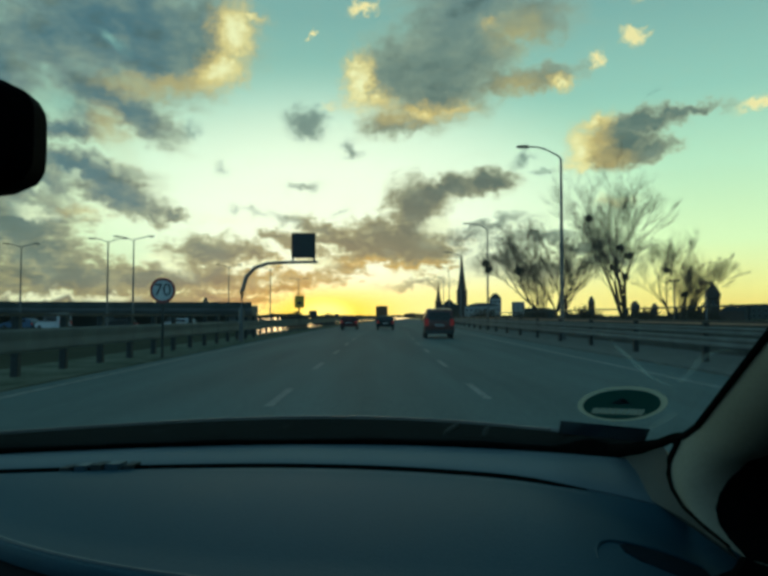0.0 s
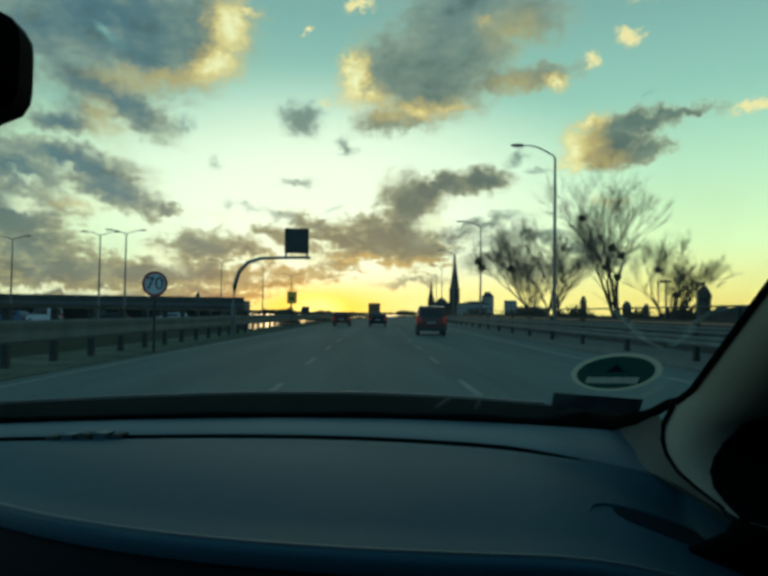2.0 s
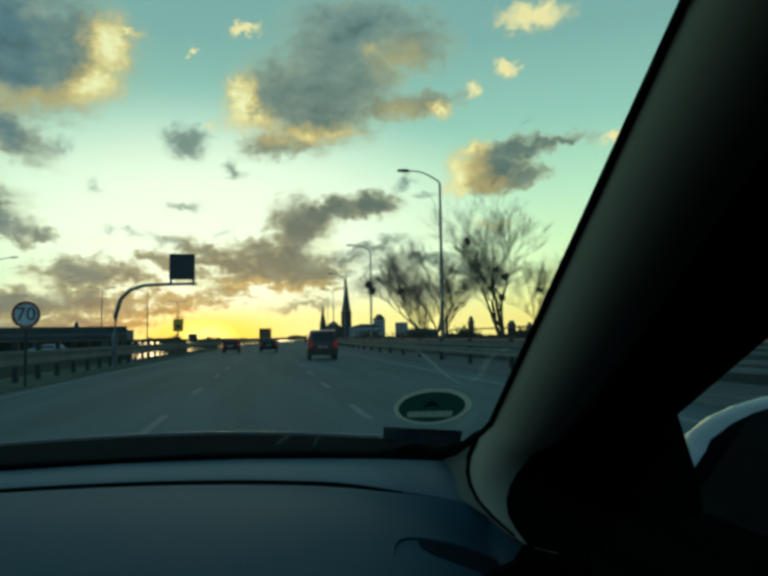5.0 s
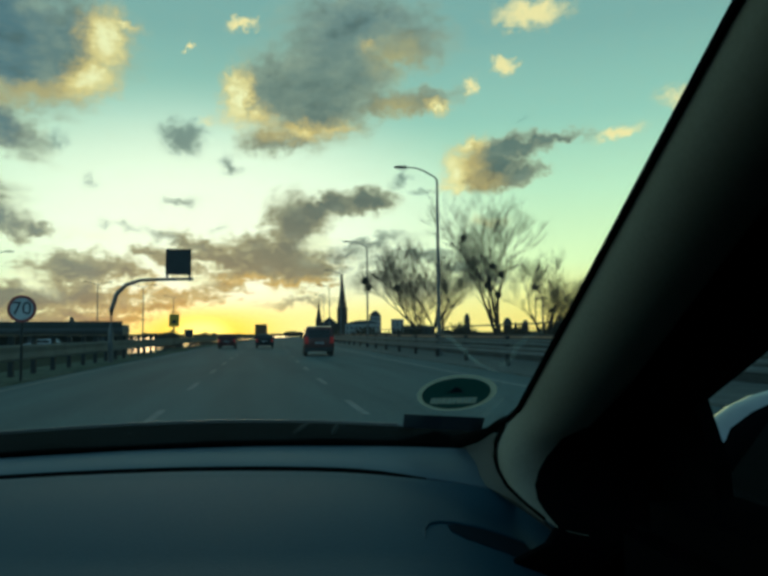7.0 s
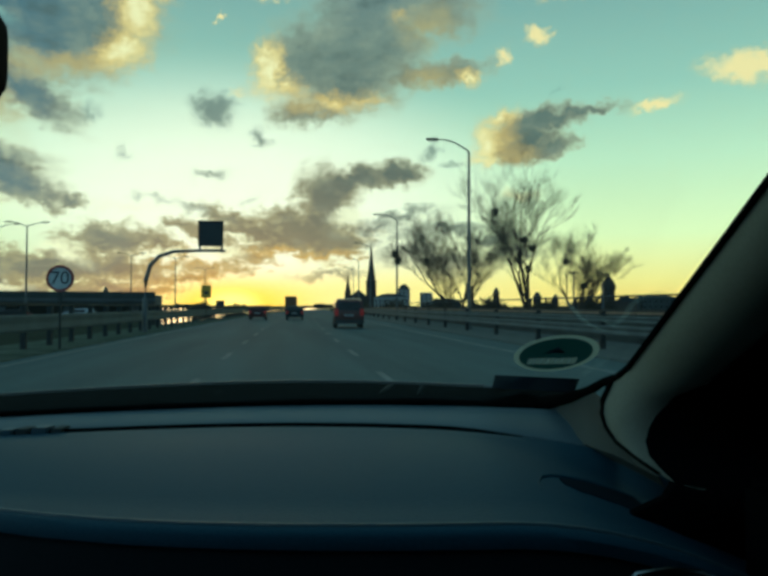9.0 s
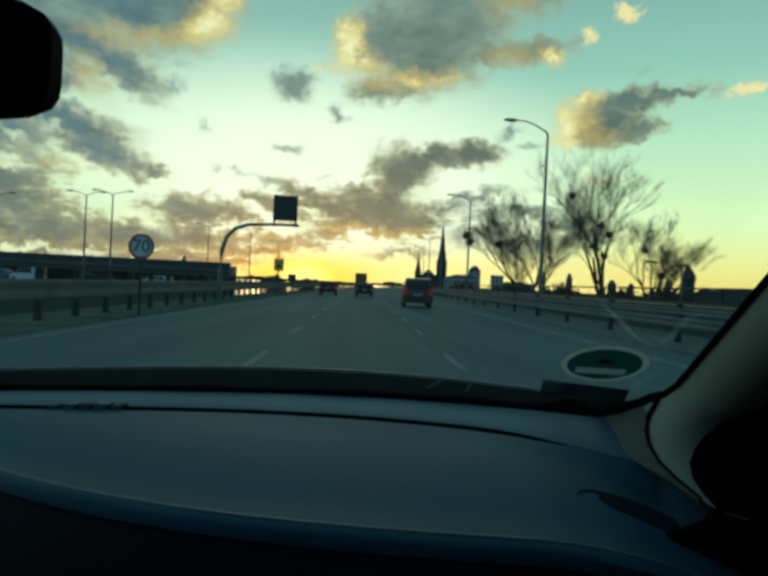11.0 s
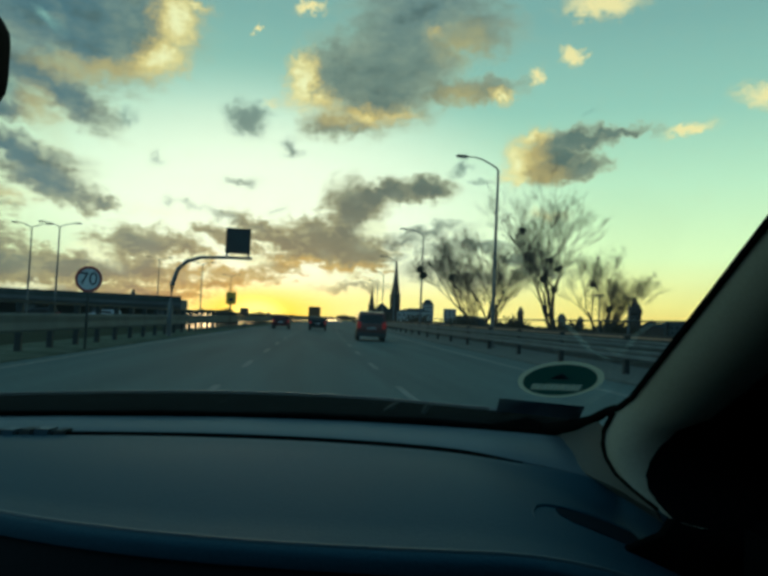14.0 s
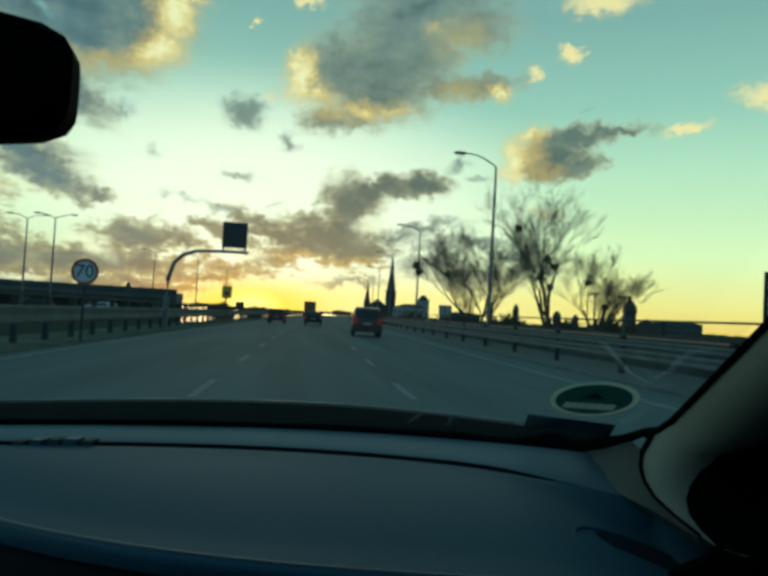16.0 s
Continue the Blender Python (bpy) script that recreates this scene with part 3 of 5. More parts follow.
def lerp(table, x):
    if x <= table[0][0]:
        return table[0][1]
    for (x0, v0), (x1, v1) in zip(table, table[1:]):
        if x <= x1:
            k = (x - x0) / (x1 - x0)
            return v0 + (v1 - v0) * k
    return table[-1][1]


# ---- ground, road, river ----
ys = [-40 + 8 * k for k in range(18)] + [110 + 25 * k for k in range(20)]


def ribbon(x0, x1, z0, z1, y_list):
    bm = bmesh.new()
    bm_loft(bm, [[(x0 + bend(y), y, z0), (x1 + bend(y), y, z0), (x1 + bend(y), y, z1), (x0 + bend(y), y, z1)] for y in y_list])
    return bm


bm = bmesh.new()
bm_box(bm, -4000, 4000, -400, 4600, -3.0, -0.40)
solid("ground", bm, field, "flat dull winter grassland out to the horizon", "ground", kind="structure")
road = solid("road", ribbon(-6.9, 8.2, -0.6, 0.0, ys), asphalt, "grey three-lane asphalt carriageway, worn", "road", kind="structure")
solid("verge", ribbon(-9.6, -6.92, -0.6, 0.03, ys), verge, "pale gritty strip with dry grass under the crash barrier", "verge", kind="structure")
solid("kerb", ribbon(8.22, 12.3, -0.6, 0.06, ys), kerb_stone, "pale concrete kerb and walkway beside the road", "kerb", kind="structure")
bm = bmesh.new()
bm_grid(bm, [[(-9.7 + bend(y) - 0.02 * max(0, y - 200), y, -0.39), (far, y + (20 if y > 110 else 0), -0.39)] for y, far in ((66, -13), (80, -15), (92, -16.5), (100, -18), (116, -420), (150, -420), (190, -420), (240, -420), (320, -420), (420, -420), (560, -420), (760, -420))])
solid("river_water", bm, water_mat, "calm river water mirroring the sunset", "water", kind="structure")

for x, width in ((-6.4, 0.16), (6.75, 0.18)):
    part("edge_line", ribbon(x - width / 2, x + width / 2, 0.0, 0.005, ys), line_paint, road, "worn white edge line")
for x, first in ((-1.68, 11.0), (1.88, 12.0)):
    for k in range(-2, 14):
        y = first + 7.6 * k
        part("lane_dash", ribbon(x - 0.07, x + 0.07, 0.0, 0.005, [y, y + 2.7]), line_paint, road)


# ---- crash barriers and parapets ----
def guardrail(x, face, step, far, label, beams, top):
    """Crash barrier: dark posts, corrugated beams on the road side and a square top rail."""
    rail = thing("guardrail", label, "guardrail", (x, 0, 0))
    y_list = [-30 + 6 * k for k in range(int((far + 30) / 6) + 1)]
    for low, high in beams:
        h = high - low
        wave = [(low + h * a, d) for a, d in ((0, 0), (0.1, 0.045), (0.3, 0.045), (0.45, 0.005), (0.55, 0.005), (0.7, 0.045), (0.9, 0.045), (1, 0))]
        bm = bmesh.new()
        bm_loft(bm, [[(bend(y) + face * (d + 0.07), y, z) for z, d in wave] + [(bend(y) + face * (d + 0.062), y, z) for z, d in reversed(wave)] for y in y_list])
        part("rail_beam", bm, zinc, rail, "corrugated galvanised steel beam")
    bm = bmesh.new()
    bm_loft(bm, [[(bend(y) - 0.05, y, top + 0.002), (bend(y) + 0.05, y, top + 0.002), (bend(y) + 0.05, y, top + 0.075), (bend(y) - 0.05, y, top + 0.075)] for y in y_list])
    part("top_rail", bm, post_steel, rail, "square steel handrail")
    me = None
    y = -8.0
    while y < far - 2:
        if me is None:
            bm = bmesh.new()
            bm_soft_box(bm, *sorted((-0.11 * face, 0.06 * face)), -0.085, 0.085, -0.45, top, 0.012, 1)
            ob = part("post", bm, post_steel, rail)
            me = ob.data
        else:
            ob = new("post", me)
            ob.parent = rail
        ob.matrix_basis = pose(bend(y), y, 0, 0, random.uniform(-0.6, 0.6), 0)
        y += step
    return rail


guardrail(-8.1, 1, 2.4, 210, "galvanised crash barrier with a handrail beside the verge", ((0.56, 1.10),), 1.38)
guardrail(9.7, -1, 5.8, 210, "galvanised two-beam crash barrier beside the concrete walkway", ((0.52, 0.82), (0.90, 1.10)), 1.22)


def parapet(x, base, height, material, label):
    wall = thing("parapet", label, "parapet", (x, 0, 0))
    n = 0
    y = -12.0
    while y < 210:
        bm = bmesh.new()
        bm_loft(bm, [[(bend(v) - 0.12, v, base), (bend(v) + 0.12, v, base), (bend(v) + 0.12, v, base + height - 0.1), (bend(v) + 0.17, v, base + height - 0.08), (bend(v) + 0.17, v, base + height),
                      (bend(v) - 0.17, v, base + height), (bend(v) - 0.17, v, base + height - 0.08), (bend(v) - 0.12, v, base + height - 0.1)] for v in (y, y + 5.96)])
        part("panel", bm, material, wall, smooth=False)
        # coping in orange-brown: low sunlight put into its colour
        bm = bmesh.new()
        bm_loft(bm, [[(bend(v) - 0.19, v, base + height + 0.003), (bend(v) + 0.19, v, base + height + 0.003), (bend(v) + 0.17, v, base + height + 0.09), (bend(v) - 0.17, v, base + height + 0.09)] for v in (y, y + 5.97)])
        part("cap", bm, orange_brown, wall, "coping tinted orange-brown by painted sunlight", smooth=False)
        y += 6.0
    return wall


parapet(12.6, -0.45, 1.55, concrete, "long weathered concrete parapet along the walkway")


def railing(x, base, top, step, y0, y1, bars, label):
    fence = thing("railing", label, "railing", (x, 0, 0))
    for z, r in bars:
        bm = bmesh.new()
        bm_tube(bm, [(bend(y), y, z) for y in range(y0, y1 + 1, 6)], r, 8)
        part("rail", bm, post_steel, fence)
    bm = bmesh.new()
    bm_soft_box(bm, -0.05, 0.05, -0.04, 0.04, base, top, 0.01, 1)
    first = part("post", bm, post_steel, fence)
    for k in range(int((y1 - y0) / step)):
        ob = first if k == 0 else new("post", first.data)
        ob.parent = fence
        ob.matrix_basis = pose(bend(y0 + k * step), y0 + k * step, 0)
    return fence


railing(12.6, 1.15, 1.78, 6.0, -12, 204, ((1.78, 0.035),), "slim steel handrail on top of the parapet")


# ---- street lamps ----
def street_lamp(height, reach, label, group, double=False):
    lamp = thing("street_lamp", label, "street lamp", group=group)
    bm = bmesh.new()
    bm_tube(bm, [(0, 0, -0.4), (0, 0, 0.9), (0, 0, height * 0.6), (0, 0, height - 0.7)], [0.13, 0.12, 0.085, 0.06], 10)
    part("pole", bm, mast_paint, lamp)
    box_part("base", (-0.2, 0.2, -0.2, 0.2, -0.45, 0.15), kerb_stone, lamp, r=0.03)
    for s in ((-1, 1) if double else (-1,)):
        bm = bmesh.new()
        if double:
            bm_tube(bm, [(0, 0, height - 0.75), (s * reach * 0.5, 0, height - 0.45), (s * reach, 0, height - 0.3)], [0.045, 0.04, 0.035], 8)
        else:
            bm_tube(bm, [(0, 0, height - 0.75), (-0.12, 0, height - 0.55), (-reach * 0.45, 0, height - 0.16), (-reach * 0.7, 0, height - 0.02), (-reach, 0, height)], [0.06, 0.05, 0.045, 0.04, 0.035], 8)
        arm = part("arm", bm, mast_paint, lamp)
        z = height - (0.3 if double else 0.0)
        bm = bmesh.new()
        x = s * (reach + 0.3)
        bm_loft(bm, [[(x + s * u, -w, z - h), (x + s * u, w, z - h), (x + s * u, w * 0.7, z + h), (x + s * u, -w * 0.7, z + h)] for u, w, h in ((-0.38, 0.05, 0.04), (-0.2, 0.13, 0.07), (0.25, 0.14, 0.06), (0.38, 0.06, 0.03))])
        part("lamp_head", bm, sign_back, lamp)
    return lamp


LAMP = street_lamp(11.2, 1.9, "tall grey curved-arm street lamp beside the parapet", "street lamps along the road")
LAMP.matrix_basis = pose(10.7, 40.5, 0)
for y in (74.5, 108.5, 142.5, 177):
    copy_thing(LAMP, pose(10.7 + bend(y), y, 0))
MAST = street_lamp(10.6, 1.5, "slim grey twin-head street lamp on the grass", "street lamps beyond the river bank", True)
MAST.matrix_basis = pose(-26, 76, -0.4)
for x, y in ((-42, 84), (-29.5, 78), (-24.5, 118), (-18.5, 124), (-17.5, 160)):
    copy_thing(MAST, pose(x, y, -0.4))


# ---- road signs ----
def rod(bm, x, y, z0, z1, r=0.04):
    bm_tube(bm, [(x, y, z0), (x, y, z1)], r, 10)


sign = thing("speed_limit_sign", "round speed limit sign reading 70 on a post", "road sign", (-7.0, 23.3, 0))
bm = bmesh.new()
rod(bm, 0, 0.05, -0.4, 2.6)
part("post", bm, post_steel, sign)
bm = bmesh.new()
bm_tube(bm, [(0, 0.03, 2.23), (0, 0.0, 2.23)], 0.42, 36)
plate = part("plate", bm, sign_white, sign)
bm = bmesh.new()
bm_disc(bm, (0, 0, 2.23), (1, 0, 0), (0, 0, 1), 0.335, 0.42, 0.006)
part("red_ring", bm, sign_red, plate, "dark red ring")
words = bpy.data.curves.new("digits", "FONT")
words.body, words.size, words.align_x, words.align_y, words.extrude = "70", 0.46, "CENTER", "CENTER", 0.002
flat = new("digits_source", words)
bpy.context.view_layer.update()
me = bpy.data.meshes.new_from_object(flat.evaluated_get(bpy.context.evaluated_depsgraph_get()))
bpy.data.objects.remove(flat)
me.materials.append(sign_black)
digits = new("digits", me)
digits.parent = plate
digits.matrix_basis = pose(0, -0.008, 2.23, 90)
digits.scale = (1.25, 1.25, 1)

gantry = thing("sign_gantry", "curved steel arm carrying a square dark sign board", "sign gantry", (-7.2, 38.0, 0))
bm = bmesh.new()
bm_tube(bm, [(0, 0, -0.4), (0, 0, 1.6), (0.02, 0, 2.7), (0.25, 0, 3.5), (0.7, 0, 3.98), (1.4, 0, 4.22), (2.6, 0, 4.28), (4.05, 0, 4.3)], [0.14, 0.13, 0.12, 0.11, 0.10, 0.09, 0.08, 0.07], 12)
part("arm", bm, mast_paint, gantry)
board = box_part("board", (2.66, 3.94, -0.05, 0.10, 4.52, 5.86), sign_back, gantry, "dark square board", 0.02)
for x in (2.74, 3.86):
    box_part("bracket", (x - 0.05, x + 0.05, -0.03, 0.06, 4.2, 4.55), mast_paint, gantry)
bm = bmesh.new()
for x0, x1, z0, z1 in ((2.66, 2.72, 4.52, 5.86), (3.88, 3.94, 4.52, 5.86), (2.72, 3.88, 5.80, 5.86), (2.72, 3.88, 4.52, 4.58)):
    bm_box(bm, x0, x1, -0.075, -0.052, z0, z1)
part("frame", bm, post_steel, board)

for x, y, w, z0, z1, mat, label in ((-6.7, 62.0, 0.42, 2.1, 3.15, sign_yellow, "yellow rectangular road sign on a thin post"), (-6.4, 72.0, 0.42, 1.15, 1.95, sign_back, "small dark square road sign on a thin post")):
    small = thing("road_sign", label, "road sign", (x, y, 0), group="road signs on the verge")
    bm = bmesh.new()
    rod(bm, 0, 0.05, -0.4, z1 - 0.1)
    part("post", bm, post_steel, small)
    plate = box_part("plate", (-w, w, -0.01, 0.02, z0, z1), mat, small, r=0.008)
    box_part("symbol", (-w * 0.4, w * 0.4, -0.018, -0.011, z0 + 0.3, z0 + 0.55), sign_black, plate)


# ---- viaduct, parked vehicles ----
viaduct = thing("viaduct", "low concrete viaduct with dark openings on piers", "viaduct", (-44, 104, -0.4), 4)
bm = bmesh.new()
bm_loft(bm, [[(x, -4, 1.9), (x, 4, 1.9), (x, 4.6, 2.5), (x, 4.6, 3.3), (x, -4.6, 3.3), (x, -4.6, 2.5)] for x in (-60, -30, 0, 14, 26)])
part("deck", bm, dark_concrete, viaduct, smooth=False)
box_part("edge_beam", (-60, 26, -4.75, -4.62, 2.9, 3.75), concrete, viaduct)
for k in range(10):
    box_part("pier", (-55 + 8.6 * k, -53.6 + 8.6 * k, -3, 3, 0, 1.9), dark_concrete, viaduct, r=0.1)
box_part("back_wall", (-60, 26, 4.2, 4.5, 0, 1.9), dark_concrete, viaduct)


# ---- vehicles ----
def wheel(parent, x, y, r=0.31):
    bm = bmesh.new()
    bm_tube(bm, [(x - 0.1, y, r), (x - 0.08, y, r), (x + 0.08, y, r), (x + 0.1, y, r)], [r * 0.9, r, r, r * 0.9], 18)
    w = part("wheel", bm, tyre_rubber, parent)
    bm = bmesh.new()
    bm_tube(bm, [(x - 0.105, y, r), (x + 0.105, y, r)], r * 0.55, 14)
    part("rim", bm, zinc, w)


def vehicle(name, label, at, turn, paint, width, length, belt, height, rake, van, group=""):
    """A vehicle whose tail is at y = 0 and whose nose is at y = length."""
    car_ob = thing(name, label, "van" if van else "car", at, turn, group)
    hw = width / 2
    nose = 0.9 if van else 1.15
    side = [(0.02, 0.32, 1.0), (-0.03, 0.55, 1.0), (0.0, belt, 0.99), (rake * 0.55, height - 0.22, 0.90), (rake, height - 0.05, 0.84), (rake + 0.35, height, 0.80),
            (length - nose - 1.25, height - 0.03, 0.80), (length - nose - 0.35, belt + 0.12, 0.93), (length - nose * 0.6, belt - 0.02, 0.97), (length - 0.08, belt - 0.22, 0.93), (length, 0.55, 0.9), (length - 0.03, 0.3, 0.9)]
    bm = bmesh.new()
    rows = []
    for y, z, k in side:
        h = hw * k
        rows.append([(-h, y, z), (-h * 0.97, y, z + 0.004), (0, y, z + 0.02), (h * 0.97, y, z + 0.004), (h, y, z)])
    vs = bm_grid(bm, rows)
    for s in (0, -1):
        bm.faces.new([r[s] for r in vs])
    bm.faces.new([vs[0][i] for i in range(5)] + [vs[-1][i] for i in reversed(range(5))])
    body = part("body", bm, paint, car_ob)
    # rear window, lamps, bumper, plate, wheels
    y0, z0, y1, z1 = rake * 0.08 - 0.012, belt + 0.06, rake * 0.62 - 0.012, height - 0.2
    bm = bmesh.new()
    bm_loft(bm, [[(-hw * 0.80, y0, z0), (hw * 0.80, y0, z0), (hw * 0.72, y1, z1), (-hw * 0.72, y1, z1)], [(-hw * 0.80, y0 + 0.03, z0), (hw * 0.80, y0 + 0.03, z0), (hw * 0.72, y1 + 0.03, z1), (-hw * 0.72, y1 + 0.03, z1)]])
    part("rear_window", bm, car_glass, car_ob, smooth=False)
    for s in (-1, 1):
        a, b = sorted((s * hw * 0.72, s * hw * 0.97))
        box_part("tail_light", (a, b, -0.045, 0.06, belt - 0.26, belt + (0.16 if van else 0.0)), tail_red, car_ob, r=0.02)
        bm = bmesh.new()
        x = s * hw * 0.955
        bm_loft(bm, [[(x - 0.03, y, z) for y, z in ((rake + 0.25, belt + 0.1), (length - nose - 0.6, belt + 0.1), (length - nose - 1.25, height - 0.16), (rake + 0.4, height - 0.16))],
                     [(x + 0.0, y, z) for y, z in ((rake + 0.25, belt + 0.1), (length - nose - 0.6, belt + 0.1), (length - nose - 1.25, height - 0.16), (rake + 0.4, height - 0.16))]])
        part("side_window", bm, car_glass, car_ob, smooth=False)
        bm = bmesh.new()
        bm_soft_box(bm, *sorted((s * hw, s * (hw + 0.16))), length - nose - 0.75, length - nose - 0.62, belt + 0.02, belt + 0.2, 0.03)
        part("door_mirror", bm, car_dark, car_ob)
    bumper = box_part("bumper", (-hw * 0.97, hw * 0.97, -0.12, 0.12, 0.3, 0.56), paint if not van else sign_back, car_ob, r=0.05)
    plate = box_part("number_plate", (-0.26, 0.26, -0.075, -0.035, belt - 0.28, belt - 0.17), plate_white, car_ob)
    box_part("bar", (-0.2, 0.2, -0.08, -0.076, belt - 0.25, belt - 0.2), sign_black, plate)
    for s in (-1, 1):
        for y in (0.75, length - 0.8):
            wheel(car_ob, s * (hw - 0.12), y)
    return car_ob


vehicle("van", "dark red boxy van with lit tail lamps on the road", (3.95, 44.0, 0), -2, van_red, 1.86, 4.3, 1.05, 1.86, 0.16, True)
vehicle("car", "dark maroon hatchback driving away on the road", (-2.75, 72.0, 0), -1, car_maroon, 1.76, 4.2, 0.92, 1.45, 0.5, False)
vehicle("car", "black saloon car driving away on the road", (0.95, 71.0, 0), -1, car_dark, 1.78, 4.5, 0.92, 1.44, 0.7, False)
truck = thing("box_truck", "box truck with a dull orange body far ahead", "truck", (-3.3 + bend(150), 150, 0), -2)
box_part("cargo_box", (-1.2, 1.2, 0, 6.0, 0.95, 3.5), truck_box, truck, "dull orange cargo box", 0.05)
box_part("rear_doors", (-1.1, 1.1, -0.03, -0.002, 1.05, 3.4), truck_box, truck)
box_part("cab", (-1.15, 1.15, 6.2, 8.0, 0.6, 2.7), car_dark, truck, r=0.15)
box_part("chassis", (-0.5, 0.5, 0.1, 7.8, 0.5, 0.94), sign_back, truck)
box_part("underrun_bar", (-1.1, 1.1, 0.0, 0.1, 0.45, 0.6), sign_back, truck)
for x in (-0.95, 0.95):
    for y in (1.3, 6.9):
        wheel(truck, x, y, 0.46)
    box_part("tail_light", (x - 0.12, x + 0.12, -0.06, -0.001, 0.7, 0.85), tail_red, truck)
for x, y, turn, mat, van, label in ((-37.5, 86, 60, car_white, True, "white panel van parked near the viaduct"), (-42.5, 89, 80, car_blue, False, "blue hatchback parked near the viaduct"),
                                    (-31.0, 92, 95, car_dark, False, "dark car parked near the viaduct"), (-24.5, 96, 80, car_white, False, "pale car parked near the viaduct"), (-48.5, 84, 85, car_dark, False, "dark car parked in the shade of the viaduct")):
    vehicle("parked_van" if van else "parked_car", label, (x, y, -0.4), turn, mat, 1.8, 4.6, 1.0 if van else 0.9, 2.1 if van else 1.45, 0.2 if van else 0.5, van, "vehicles parked by the viaduct")


# ---- trees ----
def branch(bm_wood, bm_fine, p, d, length, r, depth, rng, spread, droop):
    n = 4
    pts, radii = [p.copy()], [r]
    for i in range(n):
        d = (d + Vector((rng.uniform(-1, 1), rng.uniform(-1, 1), rng.uniform(-0.5, 0.9) - droop)) * 0.24).normalized()
        p = p + d * (length / n)
        pts.append(p.copy())
        radii.append(r * (1 - 0.5 * (i + 1) / n))
    bm_tube(bm_wood if depth > 1 else bm_fine, pts, radii, 6 if depth > 2 else 3)
    if depth == 0:
        return
    kids = (7, 7, 5, 4, 4, 4)[depth]
    for k in range(kids):
        i = rng.choice((1, 2, 3, 4)) if k else 4
        a = rng.uniform(0, 2 * math.pi)
        side = Vector((math.cos(a), math.sin(a), rng.uniform(-0.15, 0.5)))
        nd = (d + side * spread * rng.uniform(0.5, 1.1)).normalized()
        branch(bm_wood, bm_fine, pts[i], nd, length * rng.uniform(0.56, 0.84), max(0.0075, radii[i] * 0.55), depth - 1, rng, spread, droop)


def bare_tree(label, at, stems, height, seed, spread=0.65, droop=0.0, balls=0, depth=5):
    rng = random.Random(seed)
    tree = thing("tree", label, "tree", at, group="bare trees behind the parapet")
    wood, fine = bmesh.new(), bmesh.new()
    for lean, turn, share in stems:
        d = Vector((math.sin(radians(lean)) * math.cos(radians(turn)), math.sin(radians(lean)) * math.sin(radians(turn)), math.cos(radians(lean))))
        branch(wood, fine, Vector((0, 0, 0)), d, height * share * 0.31, height * 0.015, depth, rng, spread, droop)
    tips = [v.co.copy() for v in wood.verts]
    part("trunk", wood, bark, tree)
    part("crown", fine, twig, tree)
    for k in range(balls):
        c = rng.choice([t for t in tips if t.z > height * 0.3])
        bm = bmesh.new()
        for _ in range(150):
            dd = Vector((rng.gauss(0, 1), rng.gauss(0, 1), rng.gauss(0, 1))).normalized()
            bm_tube(bm, [c, c + dd * rng.uniform(0.22, 0.48)], [0.03, 0.045], 3)
        part("mistletoe_clump", bm, mistletoe, tree, "dark round mistletoe clump")
    return tree


bare_tree("spreading bare willow with several leaning stems", (18.6, 72, -0.4), ((42, 180, 0.95), (26, 200, 1.05), (8, 90, 1.0), (26, 20, 1.0)), 14.0, 4, 0.70, 0.03, 3)
bare_tree("tall bare tree with a fan of fine twigs and mistletoe", (26.4, 74, -0.4), ((4, 90, 1.15), (15, 175, 1.05), (17, 5, 1.05)), 17.0, 31, 0.66, 0.0, 6)
bare_tree("broad bare tree with rising stems", (33.5, 78, -0.4), ((6, 60, 1.05), (20, 190, 1.0), (22, 350, 1.0)), 13.5, 15, 0.62, 0.03, 2)


def scrub_row(label, spots, seed):
    rng = random.Random(seed)
    bm = bmesh.new()
    for x, y, w, h in spots:
        for _ in range(int(40 * w)):
            px = x + rng.gauss(0, w * 0.45)
            top = h * rng.uniform(0.4, 1.0) * max(0.3, 1 - abs(px - x) / (w * 1.4))
            py = y + rng.uniform(-2, 2)
            bm_tube(bm, [(px, py, -0.4), (px + rng.uniform(-0.5, 0.5), py, top * 0.6), (px + rng.uniform(-1.2, 1.2), py, top)], [0.09, 0.12, 0.03], 3)
    return solid("scrub", bm, scrub, label, "scrub", kind="stuff")


scrub_row("brown leafless bushes behind the verge", [(-29, 130, 4.5, 4.6), (-22, 120, 3, 3.4), (-17, 150, 3.5, 2.8), (-13, 190, 4, 2.6), (-33, 135, 3, 3.2)], 21)
scrub_row("low brown bushes beyond the parapet", [(17, 110, 3, 3.2), (24, 110, 4, 3.0), (31, 105, 4, 3.4), (38, 100, 4, 3.0), (14.5, 130, 2, 2.8), (45, 100, 5, 4)], 22)

